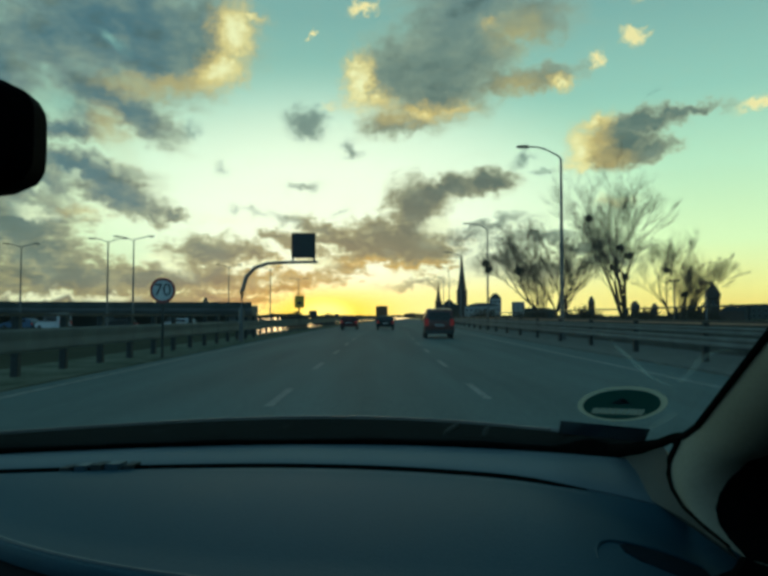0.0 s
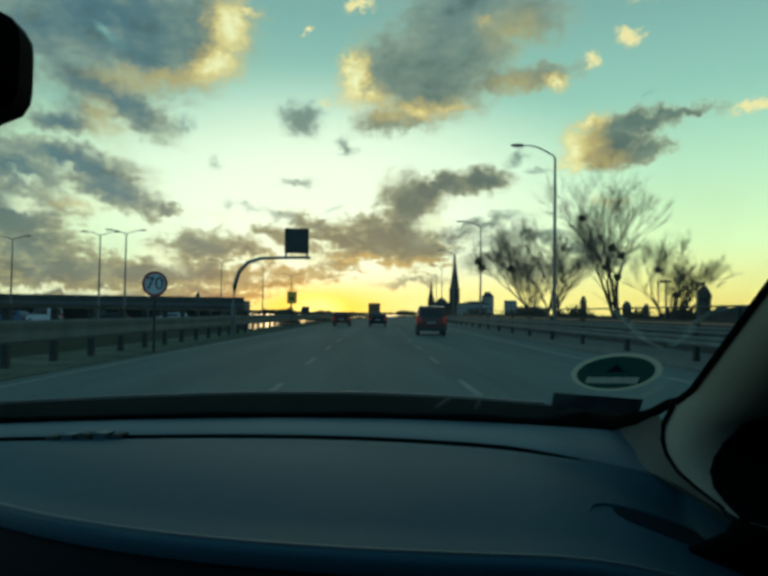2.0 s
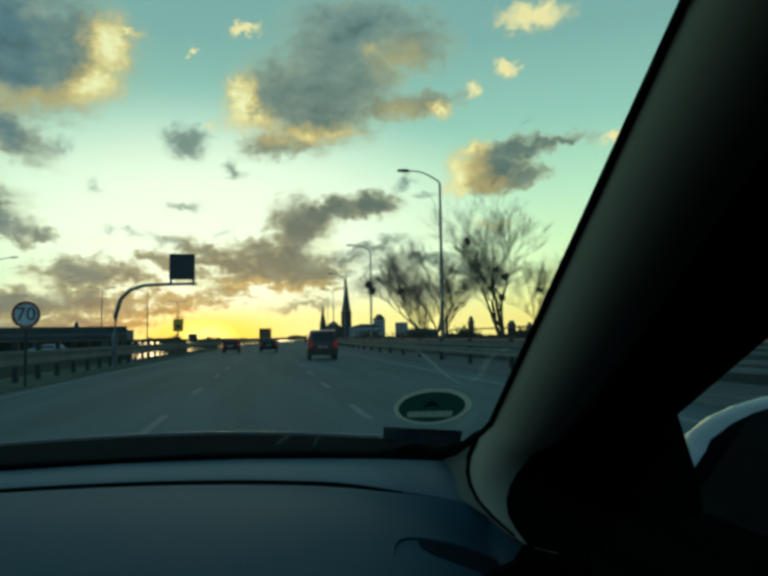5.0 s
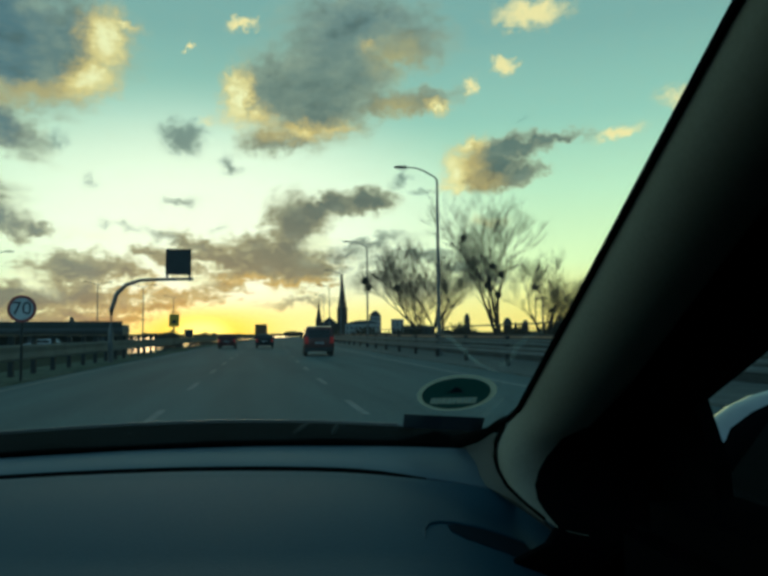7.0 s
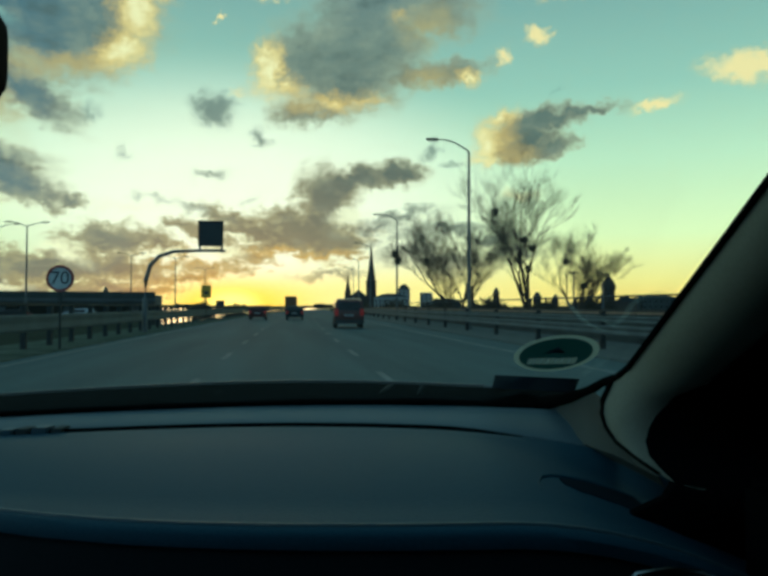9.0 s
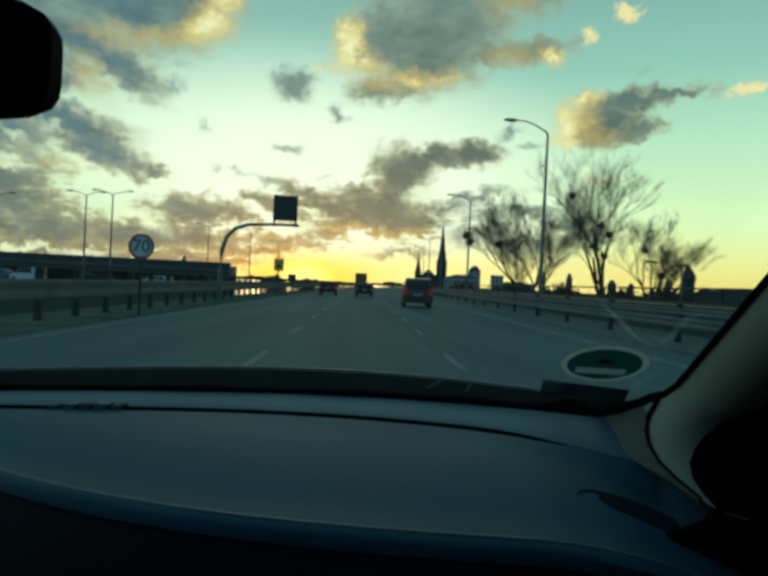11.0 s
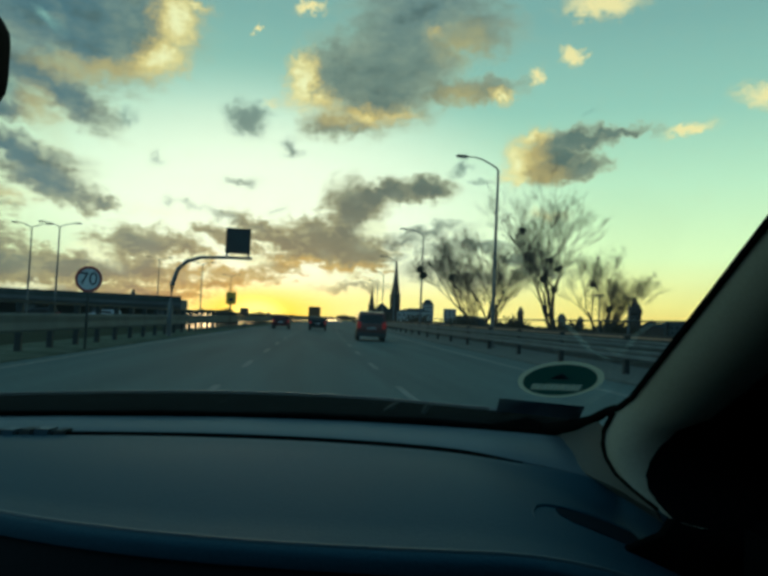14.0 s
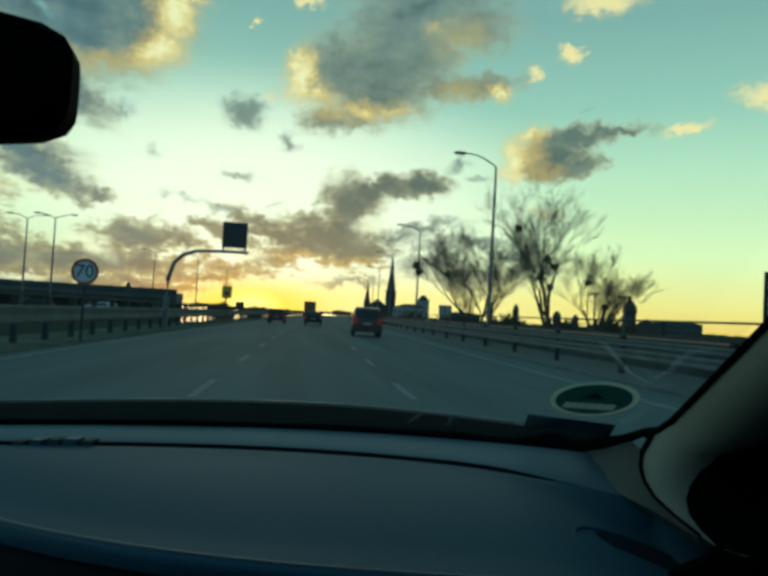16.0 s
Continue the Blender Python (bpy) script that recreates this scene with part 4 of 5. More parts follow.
# the far bank: a low uneven line of woods and roofs
rng = random.Random(5)
bm = bmesh.new()
for k in range(420):
    a = radians(-42 + 84 * k / 419 + rng.uniform(-0.1, 0.1))
    d = rng.uniform(880, 980)
    x, y = d * math.sin(a), d * math.cos(a)
    w, h = rng.uniform(3, 8), rng.uniform(1.5, 4.0) * (1.3 if noise.noise((k * 0.05, 0, 0)) > 0.1 else 0.7)
    bm_loft(bm, [[(x - w, y - 2, -0.5), (x + w, y - 2, -0.5), (x + w, y + 2, -0.5), (x - w, y + 2, -0.5)], [(x - w * 0.8, y - 1, h * 0.7), (x + w * 0.85, y - 1, h * 0.6), (x + w * 0.8, y + 1, h * 0.7), (x - w * 0.8, y + 1, h * 0.6)],
                 [(x - w * 0.3, y, h), (x + w * 0.4, y, h * 0.95), (x + w * 0.3, y + 0.5, h), (x - w * 0.3, y + 0.5, h)]])
solid("far_woods", bm, scrub, "distant low line of woods on the horizon", "woods", kind="stuff")


# ---- far buildings ----
def spire(bm, x, base, w, tower, tip):
    rows = [[(x - w * k, -w * k, z), (x + w * k, -w * k, z), (x + w * k, w * k, z), (x - w * k, w * k, z)] for k, z in
            ((1, base), (1, tower), (1.12, tower + 0.4), (0.86, tower + 1.5), (0.55, tower + (tip - tower) * 0.35), (0.28, tower + (tip - tower) * 0.68), (0.03, tip))]
    bm_loft(bm, rows)


def far_at(az, d):
    return (d * math.sin(radians(az)), d * math.cos(radians(az)), -0.4)


church = thing("church", "dark church with one tall and one short spire", "church", far_at(6.4, 640), -6.4)
bm = bmesh.new()
spire(bm, 6, 0, 4.6, 24, 58)
part("tall_spire", bm, brick_dark, church, smooth=False)
bm = bmesh.new()
spire(bm, -15, 0, 2.8, 14, 32)
part("short_spire", bm, brick_dark, church, smooth=False)
box_part("nave", (-14, 3, -5, 22, 0, 10), brick_dark, church)
bm = bmesh.new()
bm_loft(bm, [[(-14.5, y, 10), (3.5, y, 10), (-5.5, y, 17)] for y in (-5.2, 22.2)])
part("nave_roof", bm, slate, church, smooth=False)
for x, z, w in ((6, 17, 0.7), (6, 21, 0.7), (-15, 10, 0.5)):
    box_part("window", (x - w, x + w, -4.75 if x > 0 else -2.95, -4.6 if x > 0 else -2.8, z - 1.4, z + 1.4), slate, church)

tower = thing("domed_tower", "small dark stone tower with a pointed dome", "tower", far_at(25.6, 210), -25)
bm = bmesh.new()
bm_loft(bm, [[(r * math.cos(a), r * math.sin(a), z) for a in (math.pi * k / 5 for k in range(10))] for z, r in ((0, 1.8), (6.5, 1.7), (6.8, 2.0), (8.0, 1.9), (9.4, 1.2), (10.2, 0.5), (11.2, 0.06))])
part("shaft", bm, brick_dark, tower)
box_part("wing", (1.2, 7.5, -2, 4, 0, 3.2), brick_dark, tower)
bm = bmesh.new()
bm_loft(bm, [[(1.0, y, 3.2), (7.8, y, 3.2), (4.4, y, 5.2)] for y in (-2.2, 4.2)])
part("wing_roof", bm, slate, tower, smooth=False)
box_part("window", (-0.35, 0.35, -1.83, -1.6, 4.6, 5.9), car_glass, tower)


def far_block(label, az, d, w, h, mat, storeys, bays, roof):
    b = thing("far_building", label, "building", far_at(az, d), -az, "buildings on the skyline")
    box_part("wall", (-w / 2, w / 2, 0, 8, 0, h), mat, b)
    if roof:
        bm = bmesh.new()
        bm_loft(bm, [[(-w / 2 - 0.3, -0.3, h), (w / 2 + 0.3, -0.3, h), (w / 2 + 0.3, 8.3, h), (-w / 2 - 0.3, 8.3, h)], [(-w / 6, 3, h + roof), (w / 6, 3, h + roof), (w / 6, 5, h + roof), (-w / 6, 5, h + roof)]])
        part("roof", bm, slate, b, smooth=False)
    pane = None
    for i in range(storeys):
        for j in range(bays):
            x, z = -w / 2 + (j + 0.5) * w / bays, 1.2 + i * (h - 1) / storeys
            if pane is None:
                bm = bmesh.new()
                bm_box(bm, -0.6, 0.6, -0.06, 0.05, 0, 1.5)
                ob = part("window", bm, car_glass, b, smooth=False)
                pane = ob.data
            else:
                ob = new("window", pane)
                ob.parent = b
            ob.matrix_basis = pose(x, 0, z)


for az, d, w, h, mat, st, bays, roof, label in ((8.6, 520, 26, 9, pale_render, 2, 8, 2.5, "pale low riverside building with a hipped roof"), (9.6, 540, 9, 15, pale_render, 4, 3, 4, "pale tower block with a dark roof"),
                                               (11.4, 560, 10, 13, pale_render, 4, 3, 0, "pale flat-roofed block of flats"), (13.0, 560, 24, 7, concrete, 2, 8, 1.5, "low grey warehouse on the skyline"),
                                               (17.0, 600, 5, 13, brick_dark, 4, 2, 5, "narrow dark tower with a steep roof"), (20.2, 600, 7, 10, brick_dark, 3, 2, 4, "dark house with a steep roof"), (21.6, 600, 5, 9, brick_dark, 2, 2, 3, "dark house with a steep roof"),
                                               (29.0, 500, 30, 8, concrete, 2, 9, 1.5, "long low grey building on the skyline"), (-13.5, 640, 5, 13, brick_dark, 3, 2, 5, "small dark tower on the far bank")):
    far_block(label, az, d, w, h, mat, st, bays, roof)


def floodlight(at, height):
    f = thing("floodlight_mast", "short mast with a row of floodlights on top", "floodlight", at, -20, "floodlight masts by the port")
    bm = bmesh.new()
    bm_tube(bm, [(0, 0, 0), (0, 0, height)], [0.2, 0.12], 8)
    part("mast", bm, mast_paint, f)
    for x in (-0.7, 0, 0.7):
        box_part("floodlight", (x - 0.3, x + 0.3, -0.2, 0.2, height, height + 0.5), sign_back, f, r=0.05)


floodlight((46, 98, -0.4), 6.2)
floodlight((56, 132, -0.4), 8.2)

barrier = thing("noise_barrier", "tall tinted glass noise barrier in steel frames", "noise barrier", (16.0, 13.0, -0.4), -6)
for k in range(7):
    box_part("post", (-0.06, 0.06, -0.06 + 2 * k, 0.06 + 2 * k, 0, 4.3), post_steel, barrier)
for k in range(6):
    box_part("pane", (-0.012, 0.012, 0.07 + 2 * k, 1.93 + 2 * k, 1.9, 4.2), barrier_glass, barrier)
    box_part("lower_panel", (-0.04, 0.04, 0.07 + 2 * k, 1.93 + 2 * k, 0, 1.88), orange_brown, barrier)


# ---- the car that carries the view ----
car = thing("car_interior", "dark car cabin with dashboard, windscreen and beige pillar", "car")


def cubic(mid, a, b, c, d, low=-0.52, high=0.30):
    """A gentle curve across the car, straight on beyond its ends."""
    def at(x):
        h = min(max(x, low), high) - mid
        return a + b * h + c * h * h + d * h ** 3
    return at


foot_y, foot_z = cubic(-0.18, 0.8741, -0.0391, -0.4432, -0.4973), cubic(-0.18, 1.2430, 0.0293, 0, 0, -1.2)
seam_y, seam_z = cubic(-0.13, 0.7997, -0.1333, -0.5738, -0.6943), cubic(-0.13, 1.2350, 0.0272, 0, 0, -1.2)
cowl_y, cowl_z = cubic(-0.175, 0.9586, 0.0307, -0.9047, -0.9634), cubic(-0.175, 1.2631, 0.0289, 0, 0, -1.2)
lip_raw, lip_z = cubic(-0.12, 0.4977, -0.3789, 0.752, -0.8425, -0.44), cubic(-0.12, 1.2159, 0.0297, 0, 0, -1.2)
lip_y = lambda x: min(lip_raw(x), seam_y(x) - 0.06)
RIGHT = 0.249
XS = [-1.0 + 0.02 * k for k in range(62)] + [0.235, 0.243, RIGHT, 0.262, 0.28, 0.30, 0.33]


def round_off(x):
    """How far the dashboard has dropped where it rounds into the corner trim."""
    return 0.030 * max(0.0, (x - 0.11) / 0.14) ** 2


def rear_strip(x):
    a, b, za, zb = foot_y(x), seam_y(x), foot_z(x), seam_z(x) - round_off(x) * 0.3
    return [(a + 0.02, za - 0.04), (a + 0.012, za - 0.004), (a, za), (a * 0.66 + b * 0.34, za * 0.6 + zb * 0.4 + 0.0012), (a * 0.3 + b * 0.7, za * 0.25 + zb * 0.75 + 0.002), (b + 0.010, zb + 0.0016), (b + 0.0045, zb - 0.0005), (b + 0.0035, zb - 0.012), (b + 0.0035, zb - 0.04)]


def dash_rise(x, k):
    """Height of the dashboard top, k going from the seam (0) to the front edge (1)."""
    high, low, drop = seam_z(x), lip_z(x), round_off(x)
    return high + (low - high) * k + 0.007 * math.sin(math.pi * k) - 0.0008 - drop * (0.3 + 0.7 * min(1.0, k * 4))


def main_panel(x):
    b, c, zb, zc = seam_y(x), lip_y(x), seam_z(x) - round_off(x) * 0.3, lip_z(x) - round_off(x)
    g = 0.0035 if x < 0.185 else 0.0035 - 0.0068 * min(1.0, (x - 0.185) / 0.03)
    rise = lambda k: dash_rise(x, k)
    mids = [(b - 0.012 + (c + 0.028 - b + 0.012) * k, rise(k)) for k in (0.06, 0.18, 0.32, 0.46, 0.6, 0.74, 0.87, 0.96)]
    return [(b - g, zb - 0.045), (b - g, zb - 0.009), (b - g - 0.003, zb - 0.003), (b - g - 0.008, zb - 0.0004)] + mids + [(c + 0.012, zc + 0.0012), (c + 0.004, zc), (c, zc - 0.004), (c - 0.001, zc - 0.012), (c + 0.03, zc - 0.013), (b - 0.05, zb - 0.046)]


def lower_panel(x):
    c, z = lip_y(x), lip_z(x) - round_off(x) - 0.0132
    return [(c + 0.03, z), (c + 0.001, z - 0.0005), (c - 0.006, z - 0.014), (c - 0.022, z - 0.05), (c - 0.034, z - 0.11), (c - 0.04, z - 0.18), (c - 0.02, z - 0.26), (c + 0.05, z - 0.40), (c + 0.2, z - 0.40), (c + 0.2, z - 0.05), (c + 0.05, z - 0.04)]


def across(profile):
    return [[(x, y, z) for y, z in profile(x)] for x in XS]


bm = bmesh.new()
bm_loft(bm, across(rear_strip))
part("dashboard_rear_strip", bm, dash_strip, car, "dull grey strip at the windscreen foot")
bm = bmesh.new()
bm_loft(bm, across(main_panel))
dash = part("dashboard", bm, dash_skin, car, "grained dark blue-grey plastic dashboard top")
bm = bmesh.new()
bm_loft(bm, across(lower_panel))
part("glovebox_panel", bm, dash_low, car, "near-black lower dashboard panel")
seam_xs = [x for x in XS if x < 0.2]
bm = bmesh.new()
bm_tube(bm, [(x, seam_y(x), seam_z(x) - 0.0008 - round_off(x) * 0.3) for x in seam_xs], [0.0030 if x < 0.15 else 0.0030 - 0.0024 * (x - 0.15) / 0.05 for x in seam_xs], 6)
part("seam_strip", bm, rubber, dash, "black rubber seam strip")
# paler bead that paints the highlight on the rounded front fold
bm = bmesh.new()
bm_tube(bm, [(x, lip_y(x) + 0.010, lip_z(x) - round_off(x) + 0.0008) for x in XS], 0.0018, 6)
part("dashboard_edge", bm, dash_highlight, dash, "paler front edge with a painted highlight")
# small raised badge marks in the seam: five slanted strokes
for k, (w, h) in enumerate(((0.010, 0.0035), (0.012, 0.005), (0.011, 0.0055), (0.014, 0.006), (0.010, 0.0045))):
    x = -0.346 + 0.0175 * k
    y, z = seam_y(x), seam_z(x)
    bm = bmesh.new()
    bm_loft(bm, [[(x - w / 2 + s, y - 0.010, z + t) , (x + w / 2 + s, y - 0.010, z + t), (x + w / 2 + s + 0.004, y + 0.009, z + t), (x - w / 2 + s + 0.004, y + 0.009, z + t)] for s, t in ((0, -0.004), (0.001, h * 0.7), (0.0016, h))])
    part("badge_mark", bm, dash_strip if k % 2 else grey_trim, dash, "small raised badge mark")


def on_dash(x, y):
    b, c = seam_y(x) - 0.012, lip_y(x) + 0.028
    return dash_rise(x, min(1.0, max(0.0, (b - y) / (b - c))))


# side air vent: curved lip, dark housing and slot, chrome ring in the panel below
lip_line = ((0.1612, 0.512), (0.1645, 0.528), (0.1705, 0.539), (0.180, 0.545), (0.193, 0.546), (0.212, 0.545), (0.230, 0.541), (0.246, 0.534))
bm = bmesh.new()
bm_tube(bm, [(x, y, on_dash(x, y)) for x, y in lip_line], [0.0006, 0.0010, 0.0014, 0.0016, 0.0016, 0.0016, 0.0014, 0.001], 8)
part("vent_lip", bm, dash_skin, dash)
bm = bmesh.new()
bm_loft(bm, [[(x, a, on_dash(x, a) - 0.006), (x, a, on_dash(x, a) + 0.0006), (x, (a + b) / 2, on_dash(x, (a + b) / 2) + 0.0005), (x, b, on_dash(x, b) + 0.0006), (x, b, on_dash(x, b) - 0.006)]
             for x, a, b in ((0.186, 0.5395, 0.529), (0.194, 0.5425, 0.517), (0.205, 0.5425, 0.511), (0.218, 0.541, 0.504), (0.232, 0.537, 0.495), (0.246, 0.531, 0.487))])
part("vent_housing", bm, vent_plastic, dash, "black side vent housing")
bm = bmesh.new()
bm_tube(bm, [(0.168, 0.395, 1.181), (0.171, 0.405, 1.194), (0.184, 0.4105, 1.201), (0.205, 0.4115, 1.203), (0.226, 0.4095, 1.201), (0.239, 0.402, 1.194), (0.243, 0.392, 1.181)], 0.0022, 8)
part("vent_ring", bm, chrome, car, "thin bright chrome ring")

# cowl and bonnet beyond the glass
CX = [-1.04 + 0.02 * k for k in range(67)]
gap = lambda x: max(0.03, cowl_y(x) - foot_y(x))
bm = bmesh.new()
bm_loft(bm, [[(x, foot_y(x) + 0.014, foot_z(x) - 0.05), (x, foot_y(x) + 0.014, foot_z(x) - 0.002), (x, foot_y(x) + gap(x) * 0.45, foot_z(x) + 0.003), (x, foot_y(x) + gap(x) * 0.8, cowl_z(x) - 0.008), (x, foot_y(x) + gap(x), cowl_z(x) - 0.001), (x, foot_y(x) + gap(x) + 0.012, cowl_z(x) - 0.05)] for x in CX])
part("cowl", bm, cowl_black, car, "black plastic cowl under the windscreen")
bm = bmesh.new()
bm_loft(bm, [[(x, y + 0.014, z - 0.10), (x, y + 0.014, z - 0.006), (x, y + 0.024, z - 0.0012), (x, y + 0.04, z - 0.006), (x, y + 0.25, z - 0.11), (x, 1.55, z - 0.29), (x, 1.75, 0.80), (x, 1.7, 0.5), (x, y + 0.1, 0.5)] for x, y, z in ((x, foot_y(x) + gap(x), cowl_z(x)) for x in CX)])
part("bonnet", bm, own_paint, car, "grey painted bonnet")
# glossy bead added to draw the bright glint along the bonnet edge
bm = bmesh.new()
bm_tube(bm, [(x, foot_y(x) + gap(x) + 0.006, cowl_z(x) + 0.0003) for x in CX if x < 0.2], 0.0017, 6)
part("bonnet_edge_glint", bm, glint_plastic, car, "thin shiny bead added for the bright bonnet edge")
# wiper arms and washer jets on the cowl
for x0, x1, lift in ((0.085, 0.104, 0.0), (0.128, 0.1365, 0.0), (-0.135, -0.105, -0.006), (-0.30, -0.27, -0.006)):
    y0, y1 = foot_y(x0) + gap(x0) * 0.62, foot_y(x1) + gap(x1) * 0.9
    bm = bmesh.new()
    bm_tube(bm, [(x0, y0, foot_z(x0) + 0.009 + lift), ((x0 + x1) / 2, (y0 + y1) / 2, foot_z(x0) + 0.014 + lift), (x1, y1, cowl_z(x1) - 0.001 + lift)], [0.002, 0.0036, 0.002], 6)
    part("wiper_arm", bm, wiper_grey, car, "dull grey wiper arm")


# windscreen pillar: one trim piece from the dashboard corner up to the roof
def pillar_edge(y):
    return Vector((0.2536 - 0.0656 * (0.6 - y), y, 1.2808 + 0.6387 * (0.6 - y)))


section = ((0, 0, 0), (0.0005, -0.012, -0.002), (0.003, -0.026, -0.005), (0.009, -0.040, -0.007), (0.020, -0.051, -0.008), (0.042, -0.058, -0.006), (0.072, -0.060, 0.0), (0.100, -0.060, 0.004),
           (0.112, -0.050, 0.006), (0.112, 0.0, 0.01), (0.06, 0.012, 0.012), (0.012, 0.008, 0.006))
trim_line = ((0.2502, 0.500, 1.2404), (0.2424, 0.525, 1.2486), (0.2374, 0.545, 1.2562), (0.2352, 0.559, 1.2660), (0.2352, 0.566, 1.2760), (0.2378, 0.570, 1.2870), (0.2434, 0.565, 1.3030))
rows = []
for k, p in enumerate(trim_line):
    s = (0.42, 0.48, 0.55, 0.62, 0.70, 0.80, 0.90)[k]
    lift = (-0.010, -0.008, -0.006, -0.004, -0.002, 0.0, 0.0)[k]
    rows.append([Vector(p) + Vector((o[0], o[1] * s, o[2] * s + lift * (1 - (1 - min(1.0, o[0] / 0.1)) ** 2))) for o in section])
upper = [[pillar_edge(0.545 - 0.028 * k) + Vector((o[0] * (1 + 0.04 * k), o[1], o[2])) for o in section] for k in range(15)]
bm = bmesh.new()
bm_loft(bm, rows + upper)
pillar = part("windscreen_pillar", bm, beige_trim, car, "smooth beige trim on the windscreen pillar")
# black cover that paints shade on the pillar's rear face, down into the door
bm = bmesh.new()
cover = []


def across_trim(r, w):
    """The point on a pillar section that lies w to the side of its front edge."""
    for p, q in zip(r, r[1:]):
        if q.x - r[0].x >= w:
            return p.lerp(q, (w - p.x + r[0].x) / max(1e-6, q.x - p.x))
    return r[5]


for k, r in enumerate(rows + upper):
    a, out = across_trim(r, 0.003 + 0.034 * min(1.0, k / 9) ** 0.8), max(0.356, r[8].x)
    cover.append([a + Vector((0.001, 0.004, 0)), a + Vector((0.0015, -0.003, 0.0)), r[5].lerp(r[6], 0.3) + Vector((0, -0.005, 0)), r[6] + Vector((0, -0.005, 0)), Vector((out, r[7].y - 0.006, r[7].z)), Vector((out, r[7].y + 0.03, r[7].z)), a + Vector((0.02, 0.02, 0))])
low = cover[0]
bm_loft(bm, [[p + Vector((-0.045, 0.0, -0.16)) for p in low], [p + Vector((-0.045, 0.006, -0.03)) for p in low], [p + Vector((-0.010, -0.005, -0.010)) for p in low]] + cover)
part("pillar_shade_cover", bm, door_shade_black, car, "black cover for the shaded rear face of the pillar")
bm = bmesh.new()
seal_path = [Vector((0.2440, 0.578, 1.3010)), Vector((0.2468, 0.562, 1.3060))] + [pillar_edge(0.545 - 0.03 * k) + Vector((-0.0012, 0.002, 0.001)) for k in range(14)]
bm_tube(bm, seal_path, [0.0034, 0.0042] + [0.0024] * 14, 6)
part("pillar_seal", bm, rubber, pillar, "black rubber edge")
bm = bmesh.new()
bm_tube(bm, [Vector(p) + Vector((-0.0012, -0.0012, 0.0006)) for p in trim_line], [0.0011, 0.0013, 0.0015, 0.0017, 0.0019, 0.0022, 0.0026], 6)
part("trim_gap", bm, rubber, pillar, "dark gap between trim pieces")
# windscreen seal sweeping up from the cowl into the pillar
bm = bmesh.new()
bm_tube(bm, [(x, foot_y(x) + 0.010, foot_z(x) + 0.004) for x in (-0.5, -0.3, -0.1, 0.05, 0.15)] + [(0.205, 0.789, 1.2530), (0.238, 0.785, 1.2545), (0.2540, 0.762, 1.2590), (0.2615, 0.712, 1.2690), (0.2590, 0.650, 1.2845), (0.2500, 0.592, 1.3010), (0.2468, 0.570, 1.3060)],
        [0.0035, 0.0035, 0.004, 0.005, 0.0066, 0.0082, 0.0086, 0.0080, 0.0068, 0.0050, 0.0036, 0.0030], 8)
part("windscreen_seal", bm, rubber, car, "thick black rubber windscreen seal")
# pale foot of the pillar between dashboard, seal and trim
foot_low = ((0.2446, 0.806, 1.2430), (0.2495, 0.735, 1.2395), (0.2490, 0.670, 1.2374), (0.2486, 0.620, 1.2376), (0.2484, 0.570, 1.2400), (0.2490, 0.535, 1.2390), (0.2505, 0.505, 1.2372))
foot_top = ((0.2450, 0.806, 1.2455), (0.2575, 0.745, 1.2545), (0.2600, 0.690, 1.2685), (0.2545, 0.625, 1.2875), (0.2400, 0.572, 1.2870), (0.2372, 0.553, 1.2600), (0.2500, 0.506, 1.2385))
rows = []
for a, b in zip(foot_low, foot_top):
    a, b = Vector(a), Vector(b)
    back = Vector((0.014, 0.014, -0.012))
    rows.append([a, a.lerp(b, 0.4) + Vector((0.0035, 0.002, -0.001)), a.lerp(b, 0.75) + Vector((0.0025, 0.002, -0.001)), b, b + back, a + back])
bm = bmesh.new()
bm_loft(bm, rows)
part("pillar_foot", bm, foot_trim, car, "beige corner trim beside the dashboard")
# passenger door: panel, black window frame, mirror triangle and glass
door = box_part("door_panel", (0.285, 0.40, -1.10, 0.47, 0.50, 1.262), door_shade_black, car, "black door panel", 0.02)
bm = bmesh.new()
bm_loft(bm, [[(x, 0.66, 1.10), (x, 0.43, 1.10), (x, 0.4475, 1.285), (x, 0.4725, 1.3345), (x, 0.388, 1.3815), (x, 0.30, 1.431), (x, 0.14, 1.515), (x, 0.14, 1.60), (x, 0.30, 1.56), (x, 0.66, 1.30)] for x in (0.353, 0.366)])
part("window_frame", bm, door_shade_black, door, "black window frame with a corner triangle", smooth=False)
bm = bmesh.new()
bm_grid(bm, [[(0.372, 0.47, 1.262), (0.352, 0.14, 1.58)], [(0.372, -0.95, 1.262), (0.352, -0.95, 1.58)]])
side_glass = part("side_window", bm, windscreen_glass, car)
side_glass.visible_shadow = False
# outside mirror: painted cap, dark back and glass face
def mirror_rings(grow, depth, shift):
    rings = []
    for k in range(11):
        a = -1 + 2 * k / 10
        s = math.sqrt(max(0.03, 1 - a * a)) ** 0.7
        rings.append([(0.612 + 0.135 * a * grow, 0.665 + shift + depth * s * math.cos(t), 1.232 + 0.012 * a + 0.090 * grow * s * math.sin(t)) for t in (2 * math.pi * q / 20 for q in range(20))])
    return rings


